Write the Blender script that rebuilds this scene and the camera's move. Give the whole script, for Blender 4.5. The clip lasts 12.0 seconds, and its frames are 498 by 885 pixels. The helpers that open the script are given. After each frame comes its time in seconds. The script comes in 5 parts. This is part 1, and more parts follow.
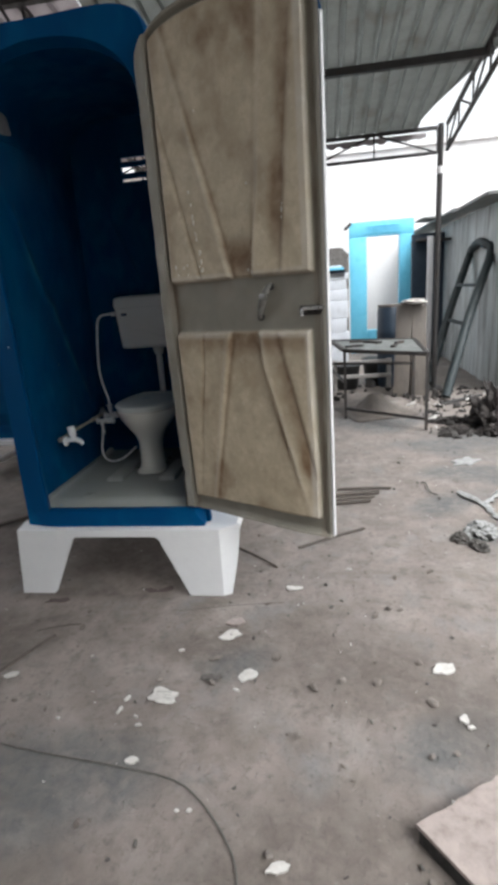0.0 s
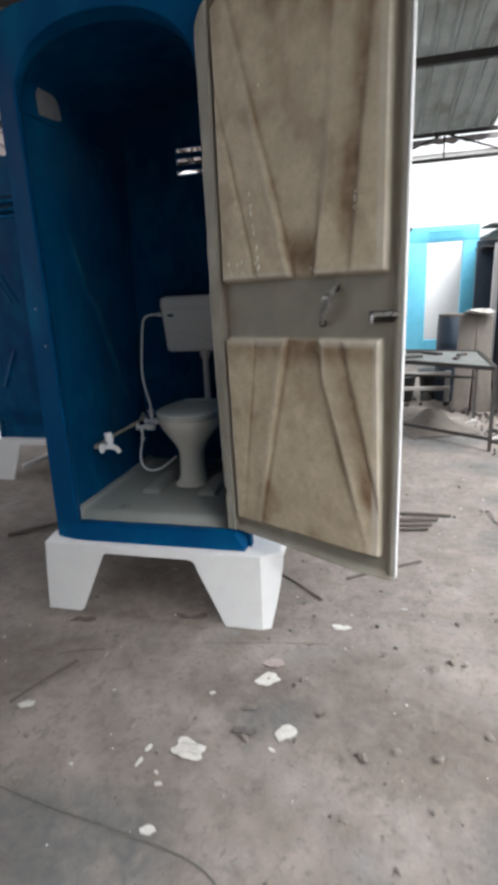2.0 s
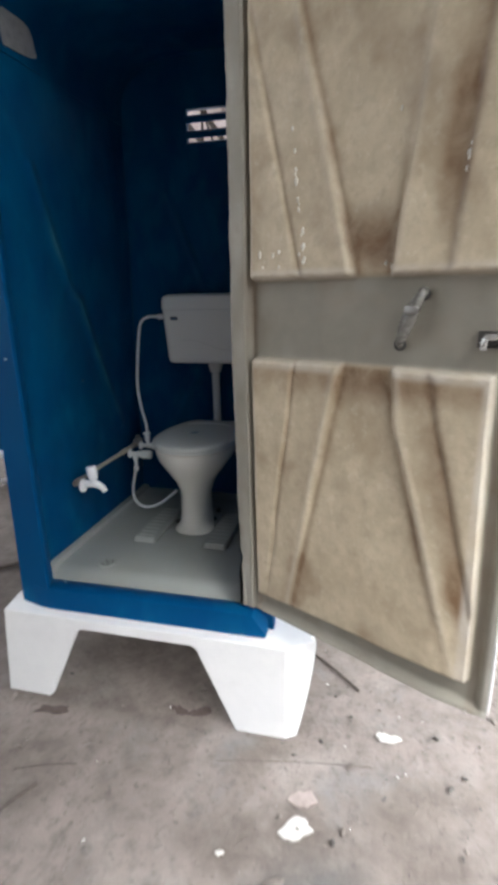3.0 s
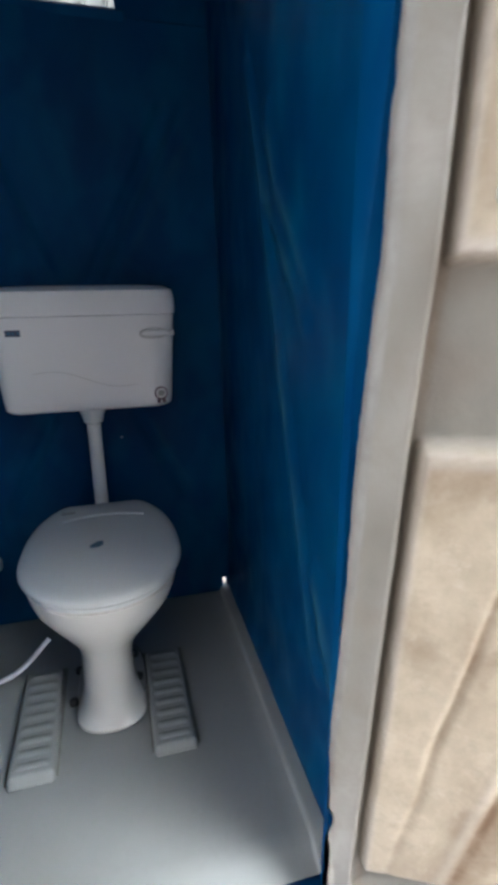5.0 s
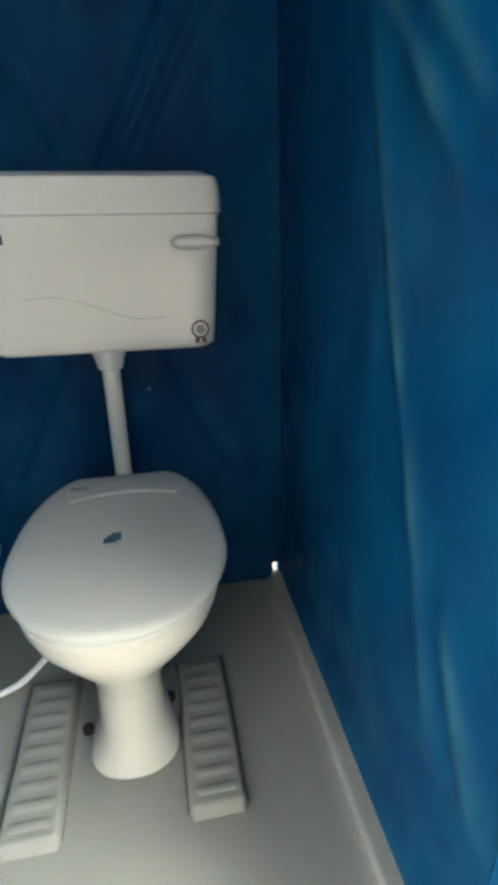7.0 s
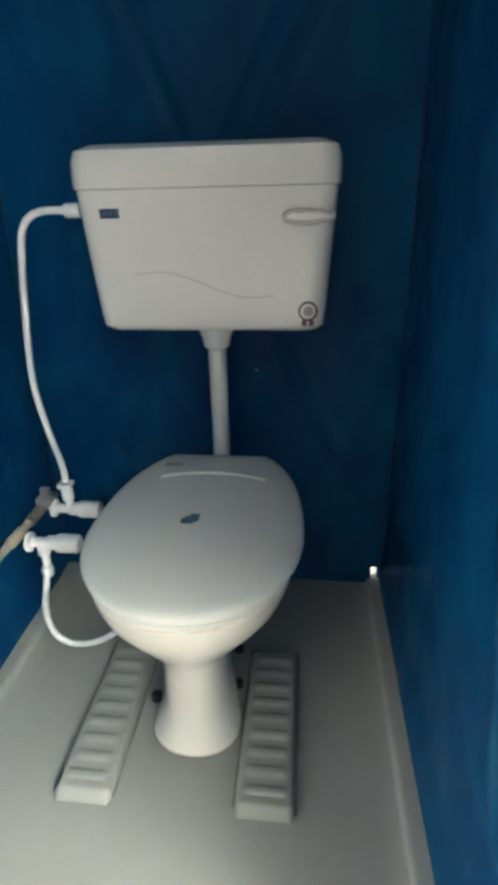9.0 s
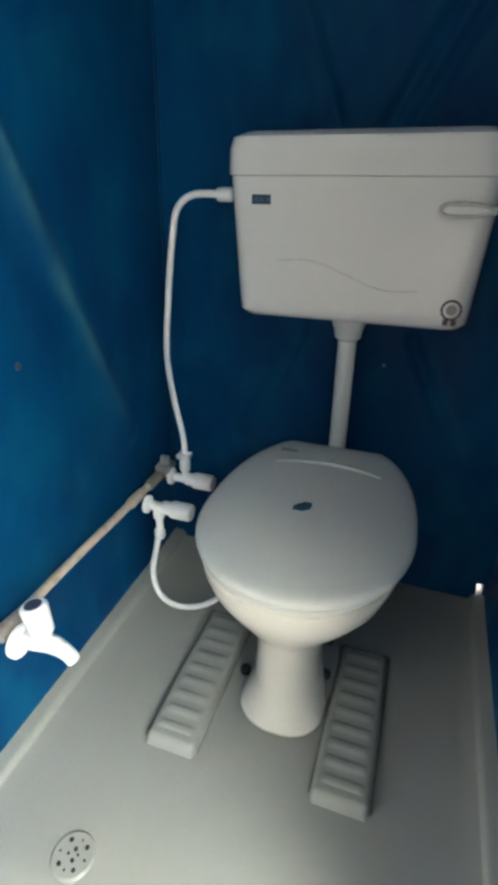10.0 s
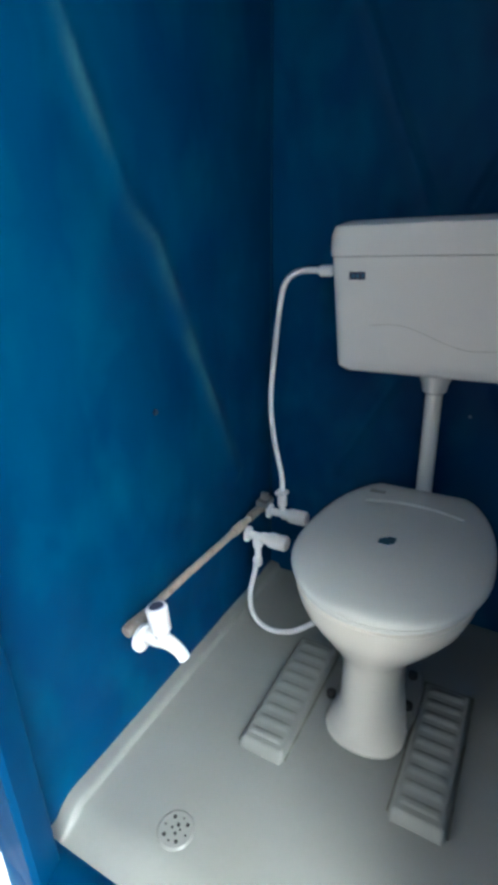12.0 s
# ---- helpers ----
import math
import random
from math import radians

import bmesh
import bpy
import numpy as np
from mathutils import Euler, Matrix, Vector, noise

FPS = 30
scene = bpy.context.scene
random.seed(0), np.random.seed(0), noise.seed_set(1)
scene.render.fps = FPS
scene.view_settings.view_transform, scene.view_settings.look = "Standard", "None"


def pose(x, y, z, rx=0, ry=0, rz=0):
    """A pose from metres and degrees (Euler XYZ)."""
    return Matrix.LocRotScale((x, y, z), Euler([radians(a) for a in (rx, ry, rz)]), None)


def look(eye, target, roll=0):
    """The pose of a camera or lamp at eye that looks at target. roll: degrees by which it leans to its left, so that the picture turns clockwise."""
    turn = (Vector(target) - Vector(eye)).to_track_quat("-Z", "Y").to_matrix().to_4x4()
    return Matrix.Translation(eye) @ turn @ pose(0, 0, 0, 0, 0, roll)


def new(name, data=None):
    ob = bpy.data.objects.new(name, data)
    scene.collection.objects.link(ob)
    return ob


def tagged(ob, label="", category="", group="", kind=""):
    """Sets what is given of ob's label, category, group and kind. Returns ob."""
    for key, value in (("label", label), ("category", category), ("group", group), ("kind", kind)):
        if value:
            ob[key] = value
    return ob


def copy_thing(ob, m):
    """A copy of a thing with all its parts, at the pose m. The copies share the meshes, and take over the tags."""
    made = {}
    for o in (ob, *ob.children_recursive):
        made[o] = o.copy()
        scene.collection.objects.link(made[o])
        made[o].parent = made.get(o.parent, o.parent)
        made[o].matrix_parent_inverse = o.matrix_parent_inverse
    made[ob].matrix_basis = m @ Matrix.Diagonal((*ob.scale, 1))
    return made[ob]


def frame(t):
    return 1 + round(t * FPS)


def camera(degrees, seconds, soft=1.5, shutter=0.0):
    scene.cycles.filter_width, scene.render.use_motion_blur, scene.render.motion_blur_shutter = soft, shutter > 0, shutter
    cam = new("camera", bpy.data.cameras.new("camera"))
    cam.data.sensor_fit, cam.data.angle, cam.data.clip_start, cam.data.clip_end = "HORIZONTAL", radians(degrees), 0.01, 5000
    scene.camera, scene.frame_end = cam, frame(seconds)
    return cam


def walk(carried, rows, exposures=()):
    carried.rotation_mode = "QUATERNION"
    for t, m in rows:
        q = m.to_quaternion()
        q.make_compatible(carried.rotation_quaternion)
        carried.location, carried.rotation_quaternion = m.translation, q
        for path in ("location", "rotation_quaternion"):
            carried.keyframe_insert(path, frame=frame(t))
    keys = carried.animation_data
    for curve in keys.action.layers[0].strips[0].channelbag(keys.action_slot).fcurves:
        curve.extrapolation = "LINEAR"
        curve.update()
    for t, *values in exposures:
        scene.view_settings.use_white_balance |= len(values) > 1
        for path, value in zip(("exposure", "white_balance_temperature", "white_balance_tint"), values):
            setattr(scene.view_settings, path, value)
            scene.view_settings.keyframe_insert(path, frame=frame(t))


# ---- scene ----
cam = camera(51.7, 12.0, soft=4.7, shutter=0.4)
PATH = [
    (0, (0.975, -1.9825, 1.3225), (0.6655, -0.091, 0.7505), -4.4),
    (0.5, (0.9945, -1.92, 1.3105), (0.6, -0.039, 0.757), -4.95),
    (1, (0.996, -1.9055, 1.3175), (0.553, -0.0345, 0.7675), -5.4),
    (1.5, (0.9795, -1.8885, 1.3095), (0.507, -0.023, 0.764), -4.0),
    (2, (0.909, -1.758, 1.3125), (0.438, 0.107, 0.766), -2.75),
    (2.5, (0.7735, -1.5255, 1.346), (0.2965, 0.3375, 0.7955), -1.25),
    (3, (0.707, -1.2575, 1.334), (0.238, 0.604, 0.773), -1.2),
    (3.2, (0.67, -1.133, 1.3535), (0.193, 0.727, 0.7935), -1.35),
    (4.8, (0.1328, -0.5003, 1.345), (0.5500, 1.3675, 0.7590), -0.45),
    (5, (0.0910, -0.4436, 1.3460), (0.5755, 1.3990, 0.7387), -0.52),
    (5.5, (0.059, -0.3385, 1.299), (0.5103, 1.4657, 0.5633), -0.93),
    (6, (-0.0115, -0.2235, 1.279), (0.453, 1.548, 0.475), -1.05),
    (6.5, (-0.0015, -0.167, 1.262), (0.4655, 1.6125, 0.479), -0.8),
    (6.7, (0.045, -0.1455, 1.259), (0.4785, 1.6405, 0.471), -0.75),
    (8.3, (0.193, -0.0565, 1.2735), (0.065, 1.7695, 0.4675), -2.55),
    (8.5, (0.2005, -0.0535, 1.273), (0.0545, 1.7665, 0.457), -2.65),
    (9, (0.192, -0.067, 1.252), (-0.0115, 1.73, 0.3985), -1.3),
    (9.5, (0.171, -0.075, 1.263), (-0.2605, 1.659, 0.3665), -0.4),
    (10, (0.16, -0.079, 1.26), (-0.4125, 1.6115, 0.359), 0.55),
    (10.5, (0.162, -0.0805, 1.2535), (-0.5085, 1.577, 0.3585), 0.2),
    (11, (0.1585, -0.0905, 1.2595), (-0.5745, 1.538, 0.3585), 0.05),
    (11.5, (0.1795, -0.124, 1.291), (-0.6465, 1.4735, 0.4175), -0.95),
    (12, (0.2045, -0.2, 1.306), (-0.7245, 1.4115, 0.5725), -1.9),
]
walk(cam, [(t, look(eye, target, roll)) for t, eye, target, roll in PATH],
     exposures=[(0, 0.65, 6250, 8), (1.5, 0.75, 6250, 8), (2.0, 0.9, 6250, 8), (2.5, 1.35, 6250, 9), (3.2, 1.70, 6250, 9), (4.8, 2.6, 5950, 11), (5.1, 2.68, 5900, 11), (5.5, 2.66, 5850, 10), (6.0, 3.12, 6150, 6), (6.5, 3.58, 6950, 2), (6.7, 3.65, 7050, 1), (8.3, 3.68, 7000, 2), (9.0, 3.52, 7000, 2), (10.5, 3.22, 6650, 3), (11.0, 3.14, 6500, 4), (12, 3.09, 6000, 3)])

# ---- light ----
world = bpy.data.worlds.new("overcast_sky")
scene.world = world
world.use_nodes = True
wn, wl = world.node_tree.nodes, world.node_tree.links
sky = wn.new("ShaderNodeTexSky")
sky.sky_type, sky.sun_disc = "NISHITA", False
sky.sun_elevation, sky.sun_rotation = radians(56), radians(138)
sky.air_density, sky.dust_density = 1.0, 4.0
pale = wn.new("ShaderNodeHueSaturation")
pale.inputs["Saturation"].default_value = 0.05
wl.new(sky.outputs["Color"], pale.inputs["Color"])
wl.new(pale.outputs["Color"], wn["Background"].inputs["Color"])
wn["Background"].inputs["Strength"].default_value = 0.235
sun = new("sun", bpy.data.lights.new("sun", "SUN"))
sun.data.energy, sun.data.angle, sun.data.color = 2.2, radians(30), (1.0, 0.98, 0.95)
sun.matrix_basis = look((5.0, -5.5, 11), (0, 0, 0))


# ---- materials ----
def surface(name, tones, size=1.0, rough=(0.5, 0.6), metal=0.0, bump=0.2, fine=60.0, stain=None, stain_size=1.5, stain_at=(0.55, 0.75),
            coat=0.0, depth=0.01, stretch=(1, 1, 1), spec=0.5, speck=0.25, mesh_marks=(), calm=False, layers=()):
    """A node material: two tones mixed by broad and fine noise, a stain colour in patches, uneven roughness and fine relief."""
    m = bpy.data.materials.new(name)
    m.use_nodes = True
    nt = m.node_tree
    n, l = nt.nodes, nt.links
    b = n["Principled BSDF"]
    tc = n.new("ShaderNodeTexCoord")
    mp = n.new("ShaderNodeMapping")
    mp.inputs["Scale"].default_value = stretch
    l.new(tc.outputs["Object"], mp.inputs["Vector"])

    def noise_tex(scale, detail=5.0, rough_=0.6, dist=0.0):
        t = n.new("ShaderNodeTexNoise")
        t.inputs["Scale"].default_value, t.inputs["Detail"].default_value = scale, detail
        t.inputs["Roughness"].default_value, t.inputs["Distortion"].default_value = rough_, dist
        l.new(mp.outputs["Vector"], t.inputs["Vector"])
        return t.outputs["Fac"]

    def span(fac, lo, hi, a=0.35, z=0.65):
        r = n.new("ShaderNodeMapRange")
        r.inputs["From Min"].default_value, r.inputs["From Max"].default_value = a, z
        r.inputs["To Min"].default_value, r.inputs["To Max"].default_value = lo, hi
        l.new(fac, r.inputs["Value"])
        return r.outputs["Result"]

    def mix(fac, a, c, kind="MIX"):
        x = n.new("ShaderNodeMix")
        x.data_type, x.blend_type = "RGBA", kind
        if isinstance(fac, float):
            x.inputs[0].default_value = fac
        else:
            l.new(fac, x.inputs[0])
        for sock, v in ((x.inputs[6], a), (x.inputs[7], c)):
            if isinstance(v, tuple):
                sock.default_value = (*v, 1)
            else:
                l.new(v, sock)
        return x.outputs[2]

    broad = noise_tex(3.0 / size, 1.5, 0.5) if calm else noise_tex(3.0 / size, 6, 0.62, 0.15)
    small = noise_tex(fine, 1.0, 0.5) if calm else noise_tex(fine, 4, 0.7)
    col = mix(span(broad, 0, 1), tones[0], tones[1])
    g = tuple(0.5 * (p + q) * (1 - speck) for p, q in zip(*tones[:2]))
    col = mix(span(small, 0, 0.9, 0.5, 0.8), col, g)
    if stain:
        col = mix(span(noise_tex(3.0 / stain_size, 2.5, 0.5, 0.2) if calm else noise_tex(3.0 / stain_size, 8, 0.6, 0.3), 0, 0.85, *stain_at), col, stain)
    for tone, wide, lo, hi, most in layers:
        col = mix(span(noise_tex(3.0 / wide, 3, 0.5, 0.1) if calm else noise_tex(3.0 / wide, 8, 0.65, 0.2), 0, most, lo, hi), col, tone)
    for layer, tone, amount, *least in mesh_marks:
        # worn, stained and painted marks whose shape is stored on the mesh, broken up by noise
        at = n.new("ShaderNodeAttribute")
        at.attribute_name = layer
        times = n.new("ShaderNodeMath")
        times.operation = "MULTIPLY"
        l.new(at.outputs["Fac"], times.inputs[0])
        l.new(span(noise_tex(16.0, 5, 0.65, 0.5), *(least or [amount * 0.35]), amount, 0.3, 0.62), times.inputs[1])
        col = mix(times.outputs[0], col, tone)
    l.new(col, b.inputs["Base Color"])
    l.new(span(noise_tex(7.0 / size, 1.0 if calm else 5.0), *rough), b.inputs["Roughness"])
    b.inputs["Metallic"].default_value = metal
    b.inputs["Specular IOR Level"].default_value = spec
    b.inputs["Coat Weight"].default_value, b.inputs["Coat Roughness"].default_value = coat, 0.12
    bu = n.new("ShaderNodeBump")
    bu.inputs["Strength"].default_value, bu.inputs["Distance"].default_value = bump, depth
    add = n.new("ShaderNodeMath")
    add.operation = "ADD"
    l.new(broad, add.inputs[0])
    l.new(span(small, 0, 0.35, 0.3, 0.7), add.inputs[1])
    l.new(add.outputs[0], bu.inputs["Height"])
    l.new(bu.outputs["Normal"], b.inputs["Normal"])
    return m


BLUE = surface("blue_gelcoat", [(0.002, 0.050, 0.150), (0.002, 0.062, 0.168)], 0.5, (0.42, 0.55), bump=0.05, fine=14, stain=(0.005, 0.100, 0.220), stain_size=0.45, stain_at=(0.50, 0.74), stretch=(1, 1, 0.45), spec=0.045, speck=0.04, depth=0.003, calm=True)
# second blue beside BLUE, its tone set to balance the light inside the cabin
SHELL = surface("light_tuned_blue", [(0.0015, 0.046, 0.138), (0.0015, 0.062, 0.158)], 0.5, (0.34, 0.50), bump=0.03, fine=9, layers=(((0.001, 0.026, 0.098), 0.45, 0.50, 0.68, 0.45),), stain=(0.003, 0.092, 0.192), stain_size=0.30, stain_at=(0.47, 0.78), stretch=(1, 1, 0.62), spec=0.08, speck=0.06, depth=0.003, calm=True,
                mesh_marks=(("ridge", (0.042, 0.155, 0.210), 0.95),))
WHITE = surface("white_base_paint", [(0.80, 0.80, 0.80), (0.75, 0.75, 0.76)], 0.6, (0.3, 0.5), bump=0.03, fine=30, stain=(0.55, 0.53, 0.50), stain_size=0.25, stain_at=(0.70, 0.9), speck=0.05)
# resin also holds painted fold and channel shade, pale also painted lit edges
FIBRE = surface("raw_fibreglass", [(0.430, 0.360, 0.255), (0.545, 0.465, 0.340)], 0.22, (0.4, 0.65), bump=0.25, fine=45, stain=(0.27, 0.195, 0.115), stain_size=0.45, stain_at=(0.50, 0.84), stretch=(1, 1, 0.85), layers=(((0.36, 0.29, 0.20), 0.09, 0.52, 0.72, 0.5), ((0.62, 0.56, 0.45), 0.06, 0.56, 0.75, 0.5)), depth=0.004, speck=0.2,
                mesh_marks=(("rim", (0.205, 0.192, 0.162), 0.97, 0.90), ("resin", (0.165, 0.098, 0.050), 1.0, 0.55), ("pale", (0.60, 0.58, 0.53), 0.62)))
TRAY = surface("tray_gelcoat", [(0.300, 0.312, 0.296), (0.286, 0.298, 0.282)], 0.5, (0.27, 0.27), bump=0.0, stain=(0.285, 0.285, 0.250), stain_size=0.6, stain_at=(0.45, 1.0), speck=0.02, calm=True)
CERAMIC = surface("white_ceramic", [(0.77, 0.745, 0.675), (0.755, 0.73, 0.66)], 0.8, (0.11, 0.11), bump=0.0, speck=0.0, calm=True)
PLASTIC = surface("white_plastic", [(0.79, 0.785, 0.755), (0.785, 0.78, 0.75)], 0.8, (0.10, 0.10), bump=0.0, speck=0.0, calm=True)
LID = surface("seat_plastic", [(0.70, 0.715, 0.675), (0.685, 0.70, 0.66)], 0.8, (0.06, 0.06), bump=0.0, speck=0.0, calm=True)
TAPWHITE = surface("tap_plastic", [(0.88, 0.88, 0.88), (0.84, 0.84, 0.85)], 0.4, (0.2, 0.3), bump=0.0, speck=0.02, calm=True)
DULLPIPE = surface("smeared_fitting", [(0.30, 0.27, 0.235), (0.22, 0.195, 0.165)], 0.05, (0.4, 0.6), bump=0.2, stain=(0.40, 0.39, 0.37), stain_size=0.06)
TANPIPE = surface("beige_pipe", [(0.52, 0.465, 0.365), (0.45, 0.395, 0.30)], 0.1, (0.35, 0.5), bump=0.05, stain=(0.22, 0.16, 0.10), stain_size=0.1)
DRIP = surface("hard_resin", [(0.66, 0.64, 0.58), (0.55, 0.52, 0.45)], 0.05, (0.12, 0.2), bump=0.0, calm=True)
CHIP = surface("worn_pale_blue", [(0.16, 0.25, 0.34), (0.11, 0.19, 0.28)], 0.05, (0.4, 0.5), bump=0.0, calm=True)
PATCHGREY = surface("patch_grey", [(0.27, 0.275, 0.29), (0.20, 0.205, 0.22)], 0.08, (0.6, 0.7), bump=0.1)
SEAM = surface("resin_seam", [(0.010, 0.070, 0.13), (0.006, 0.045, 0.10)], 0.1, (0.3, 0.4), bump=0.0, calm=True)
CREASE = surface("dull_plastic", [(0.62, 0.61, 0.57), (0.57, 0.56, 0.52)], 0.05, (0.5, 0.6), bump=0.0, spec=0.2, calm=True)
HANDLE = surface("smoky_plastic", [(0.17, 0.165, 0.15), (0.12, 0.115, 0.105)], 0.05, (0.2, 0.3), bump=0.0, calm=True)
DARKINK = surface("dark_print", [(0.03, 0.035, 0.07), (0.04, 0.05, 0.09)], 0.1, (0.4, 0.5), bump=0.0)
TEALINK = surface("teal_print", [(0.03, 0.15, 0.24), (0.03, 0.10, 0.18)], 0.02, (0.3, 0.4), bump=0.0)
GREYINK = surface("grey_print", [(0.30, 0.30, 0.27), (0.36, 0.36, 0.32)], 0.1, (0.3, 0.4), bump=0.0)
MAROON = surface("maroon_print", [(0.12, 0.05, 0.06), (0.10, 0.06, 0.07)], 0.1, (0.4, 0.5), bump=0.0)
DARKSEAM = surface("seam_dark", [(0.13, 0.135, 0.115), (0.20, 0.20, 0.17)], 0.06, (0.6, 0.8), bump=0.1)
BLACK = surface("black_rubber", [(0.012, 0.012, 0.012), (0.02, 0.02, 0.02)], 0.1, (0.5, 0.7), bump=0.1)
STEEL = surface("dull_steel", [(0.42, 0.42, 0.41), (0.30, 0.29, 0.28)], 0.1, (0.3, 0.5), metal=0.9, bump=0.1, stain=(0.16, 0.09, 0.05), stain_size=0.15)
ZINC = surface("bright_zinc", [(0.62, 0.62, 0.61), (0.50, 0.50, 0.49)], 0.1, (0.22, 0.35), metal=0.9, bump=0.05)
RUST = surface("rusty_steel", [(0.050, 0.043, 0.040), (0.034, 0.032, 0.032)], 0.3, (0.55, 0.8), metal=0.2, bump=0.25, stain=(0.085, 0.050, 0.032), stain_size=0.25)
CLOD = surface("dry_clods", [(0.21, 0.182, 0.162), (0.15, 0.130, 0.116)], 0.05, (0.8, 0.95), bump=0.4)
DARKSTEEL = surface("black_steel", [(0.034, 0.032, 0.032), (0.048, 0.044, 0.043)], 0.3, (0.5, 0.7), metal=0.2, bump=0.2, stain=(0.05, 0.036, 0.028), stain_size=0.25)
SOOT = surface("sooty_scrap", [(0.020, 0.016, 0.015), (0.034, 0.027, 0.024)], 0.1, (0.7, 0.9), bump=0.3)
DARKRUBBLE = surface("dark_rubble", [(0.046, 0.040, 0.036), (0.020, 0.018, 0.017)], 0.1, (0.7, 0.9), bump=0.4)
WALLSHEET = surface("old_grey_sheet", [(0.60, 0.63, 0.63), (0.47, 0.50, 0.50)], 0.5, (0.5, 0.75), bump=0.15, stain=(0.20, 0.20, 0.19), stain_size=0.35, stain_at=(0.47, 0.66), stretch=(1, 1, 0.12))
GREENSTEEL = surface("dark_green_steel", [(0.011, 0.019, 0.022), (0.018, 0.027, 0.029)], 0.2, (0.5, 0.7), bump=0.15, stain=(0.05, 0.045, 0.04), stain_size=0.2)
IRON = surface("brown_iron", [(0.115, 0.092, 0.076), (0.080, 0.068, 0.060)], 0.1, (0.6, 0.8), metal=0.1, bump=0.2)
SMEAR = surface("dark_smear", [(0.060, 0.042, 0.036), (0.085, 0.065, 0.056)], 0.1, (0.6, 0.8), bump=0.3)
GROUND = surface("dusty_concrete", [(0.252, 0.215, 0.193), (0.172, 0.146, 0.130)], 0.8, (0.75, 0.95), bump=0.8, fine=26, stain=(0.095, 0.083, 0.074), stain_size=0.22, stain_at=(0.55, 0.76), depth=0.015, speck=0.4,
                 layers=(((0.19, 0.20, 0.205), 0.7, 0.54, 0.72, 0.5), ((0.30, 0.275, 0.255), 0.55, 0.50, 0.72, 0.6), ((0.13, 0.108, 0.088), 0.9, 0.52, 0.70, 0.55), ((0.06, 0.054, 0.048), 0.07, 0.57, 0.74, 0.75), ((0.34, 0.32, 0.30), 0.05, 0.64, 0.76, 0.6)),
                 mesh_marks=(("damp_shade", (0.098, 0.100, 0.100), 0.95, 0.35), ("soil_shade", (0.105, 0.086, 0.074), 0.8, 0.3)))
PAPER = surface("white_scrap", [(0.58, 0.56, 0.53), (0.44, 0.42, 0.395)], 0.08, (0.6, 0.8), bump=0.2)
CABLE = surface("black_cable", [(0.090, 0.084, 0.074), (0.13, 0.12, 0.108)], 0.1, (0.6, 0.8), bump=0.1)
BOARD = surface("pinkish_board", [(0.36, 0.30, 0.275), (0.27, 0.225, 0.21)], 0.15, (0.6, 0.8), bump=0.3, stain=(0.15, 0.125, 0.115), stain_size=0.15)
ROOFING = surface("grey_roof_sheet", [(0.30, 0.31, 0.30), (0.23, 0.24, 0.23)], 0.9, (0.5, 0.7), metal=0.0, bump=0.1, stain=(0.18, 0.16, 0.14), stain_size=0.9)
PALEROOF = surface("pale_roof_sheet", [(0.44, 0.41, 0.415), (0.34, 0.31, 0.315)], 0.9, (0.5, 0.7), bump=0.1, stain=(0.16, 0.13, 0.125), stain_size=0.8)
GREYSHEET = surface("weathered_sheet", [(0.20, 0.21, 0.20), (0.14, 0.145, 0.14)], 0.5, (0.5, 0.75), metal=0.2, bump=0.15, stain=(0.30, 0.30, 0.28), stain_size=0.5, stretch=(1, 1, 0.3))
CYAN = surface("cyan_gelcoat", [(0.14, 0.50, 0.70), (0.17, 0.55, 0.74)], 0.5, (0.3, 0.5), bump=0.05, stain=(0.10, 0.42, 0.60), stain_size=0.4)
WALLWHITE = surface("white_wall", [(0.735, 0.715, 0.71), (0.66, 0.64, 0.64)], 2.0, (0.7, 0.9), bump=0.15, stain=(0.50, 0.48, 0.46), stain_size=1.6, stretch=(1, 1, 0.3))
PANELWHITE = surface("dull_white_panel", [(0.60, 0.62, 0.66), (0.52, 0.54, 0.58)], 0.8, (0.4, 0.6), bump=0.05, stain=(0.40, 0.41, 0.43), stain_size=0.6, calm=True)
WALLGREY = surface("grey_plaster", [(0.42, 0.40, 0.38), (0.34, 0.32, 0.30)], 2.0, (0.8, 0.95), bump=0.25, stain=(0.22, 0.20, 0.18), stain_size=1.5)
CARTON = surface("grey_brown_board", [(0.15, 0.128, 0.110), (0.105, 0.090, 0.080)], 0.4, (0.6, 0.8), bump=0.2, stain=(0.08, 0.068, 0.06), stain_size=0.3, stretch=(1, 1, 0.4))
NAVY = surface("dark_drum", [(0.010, 0.022, 0.040), (0.016, 0.030, 0.050)], 0.3, (0.4, 0.6), bump=0.1)
RUBBLE = surface("rubble", [(0.13, 0.118, 0.108), (0.055, 0.050, 0.046)], 0.1, (0.7, 0.9), bump=0.4)
TARP = surface("pale_plastic", [(0.33, 0.33, 0.325), (0.22, 0.22, 0.215)], 0.1, (0.3, 0.5), bump=0.4, stain=(0.16, 0.145, 0.13), stain_size=0.1)


# ---- mesh helpers ----
def spot(ob):
    m = ob.matrix_basis.copy()
    while ob.parent:
        ob = ob.parent
        m = ob.matrix_basis @ m
    return m


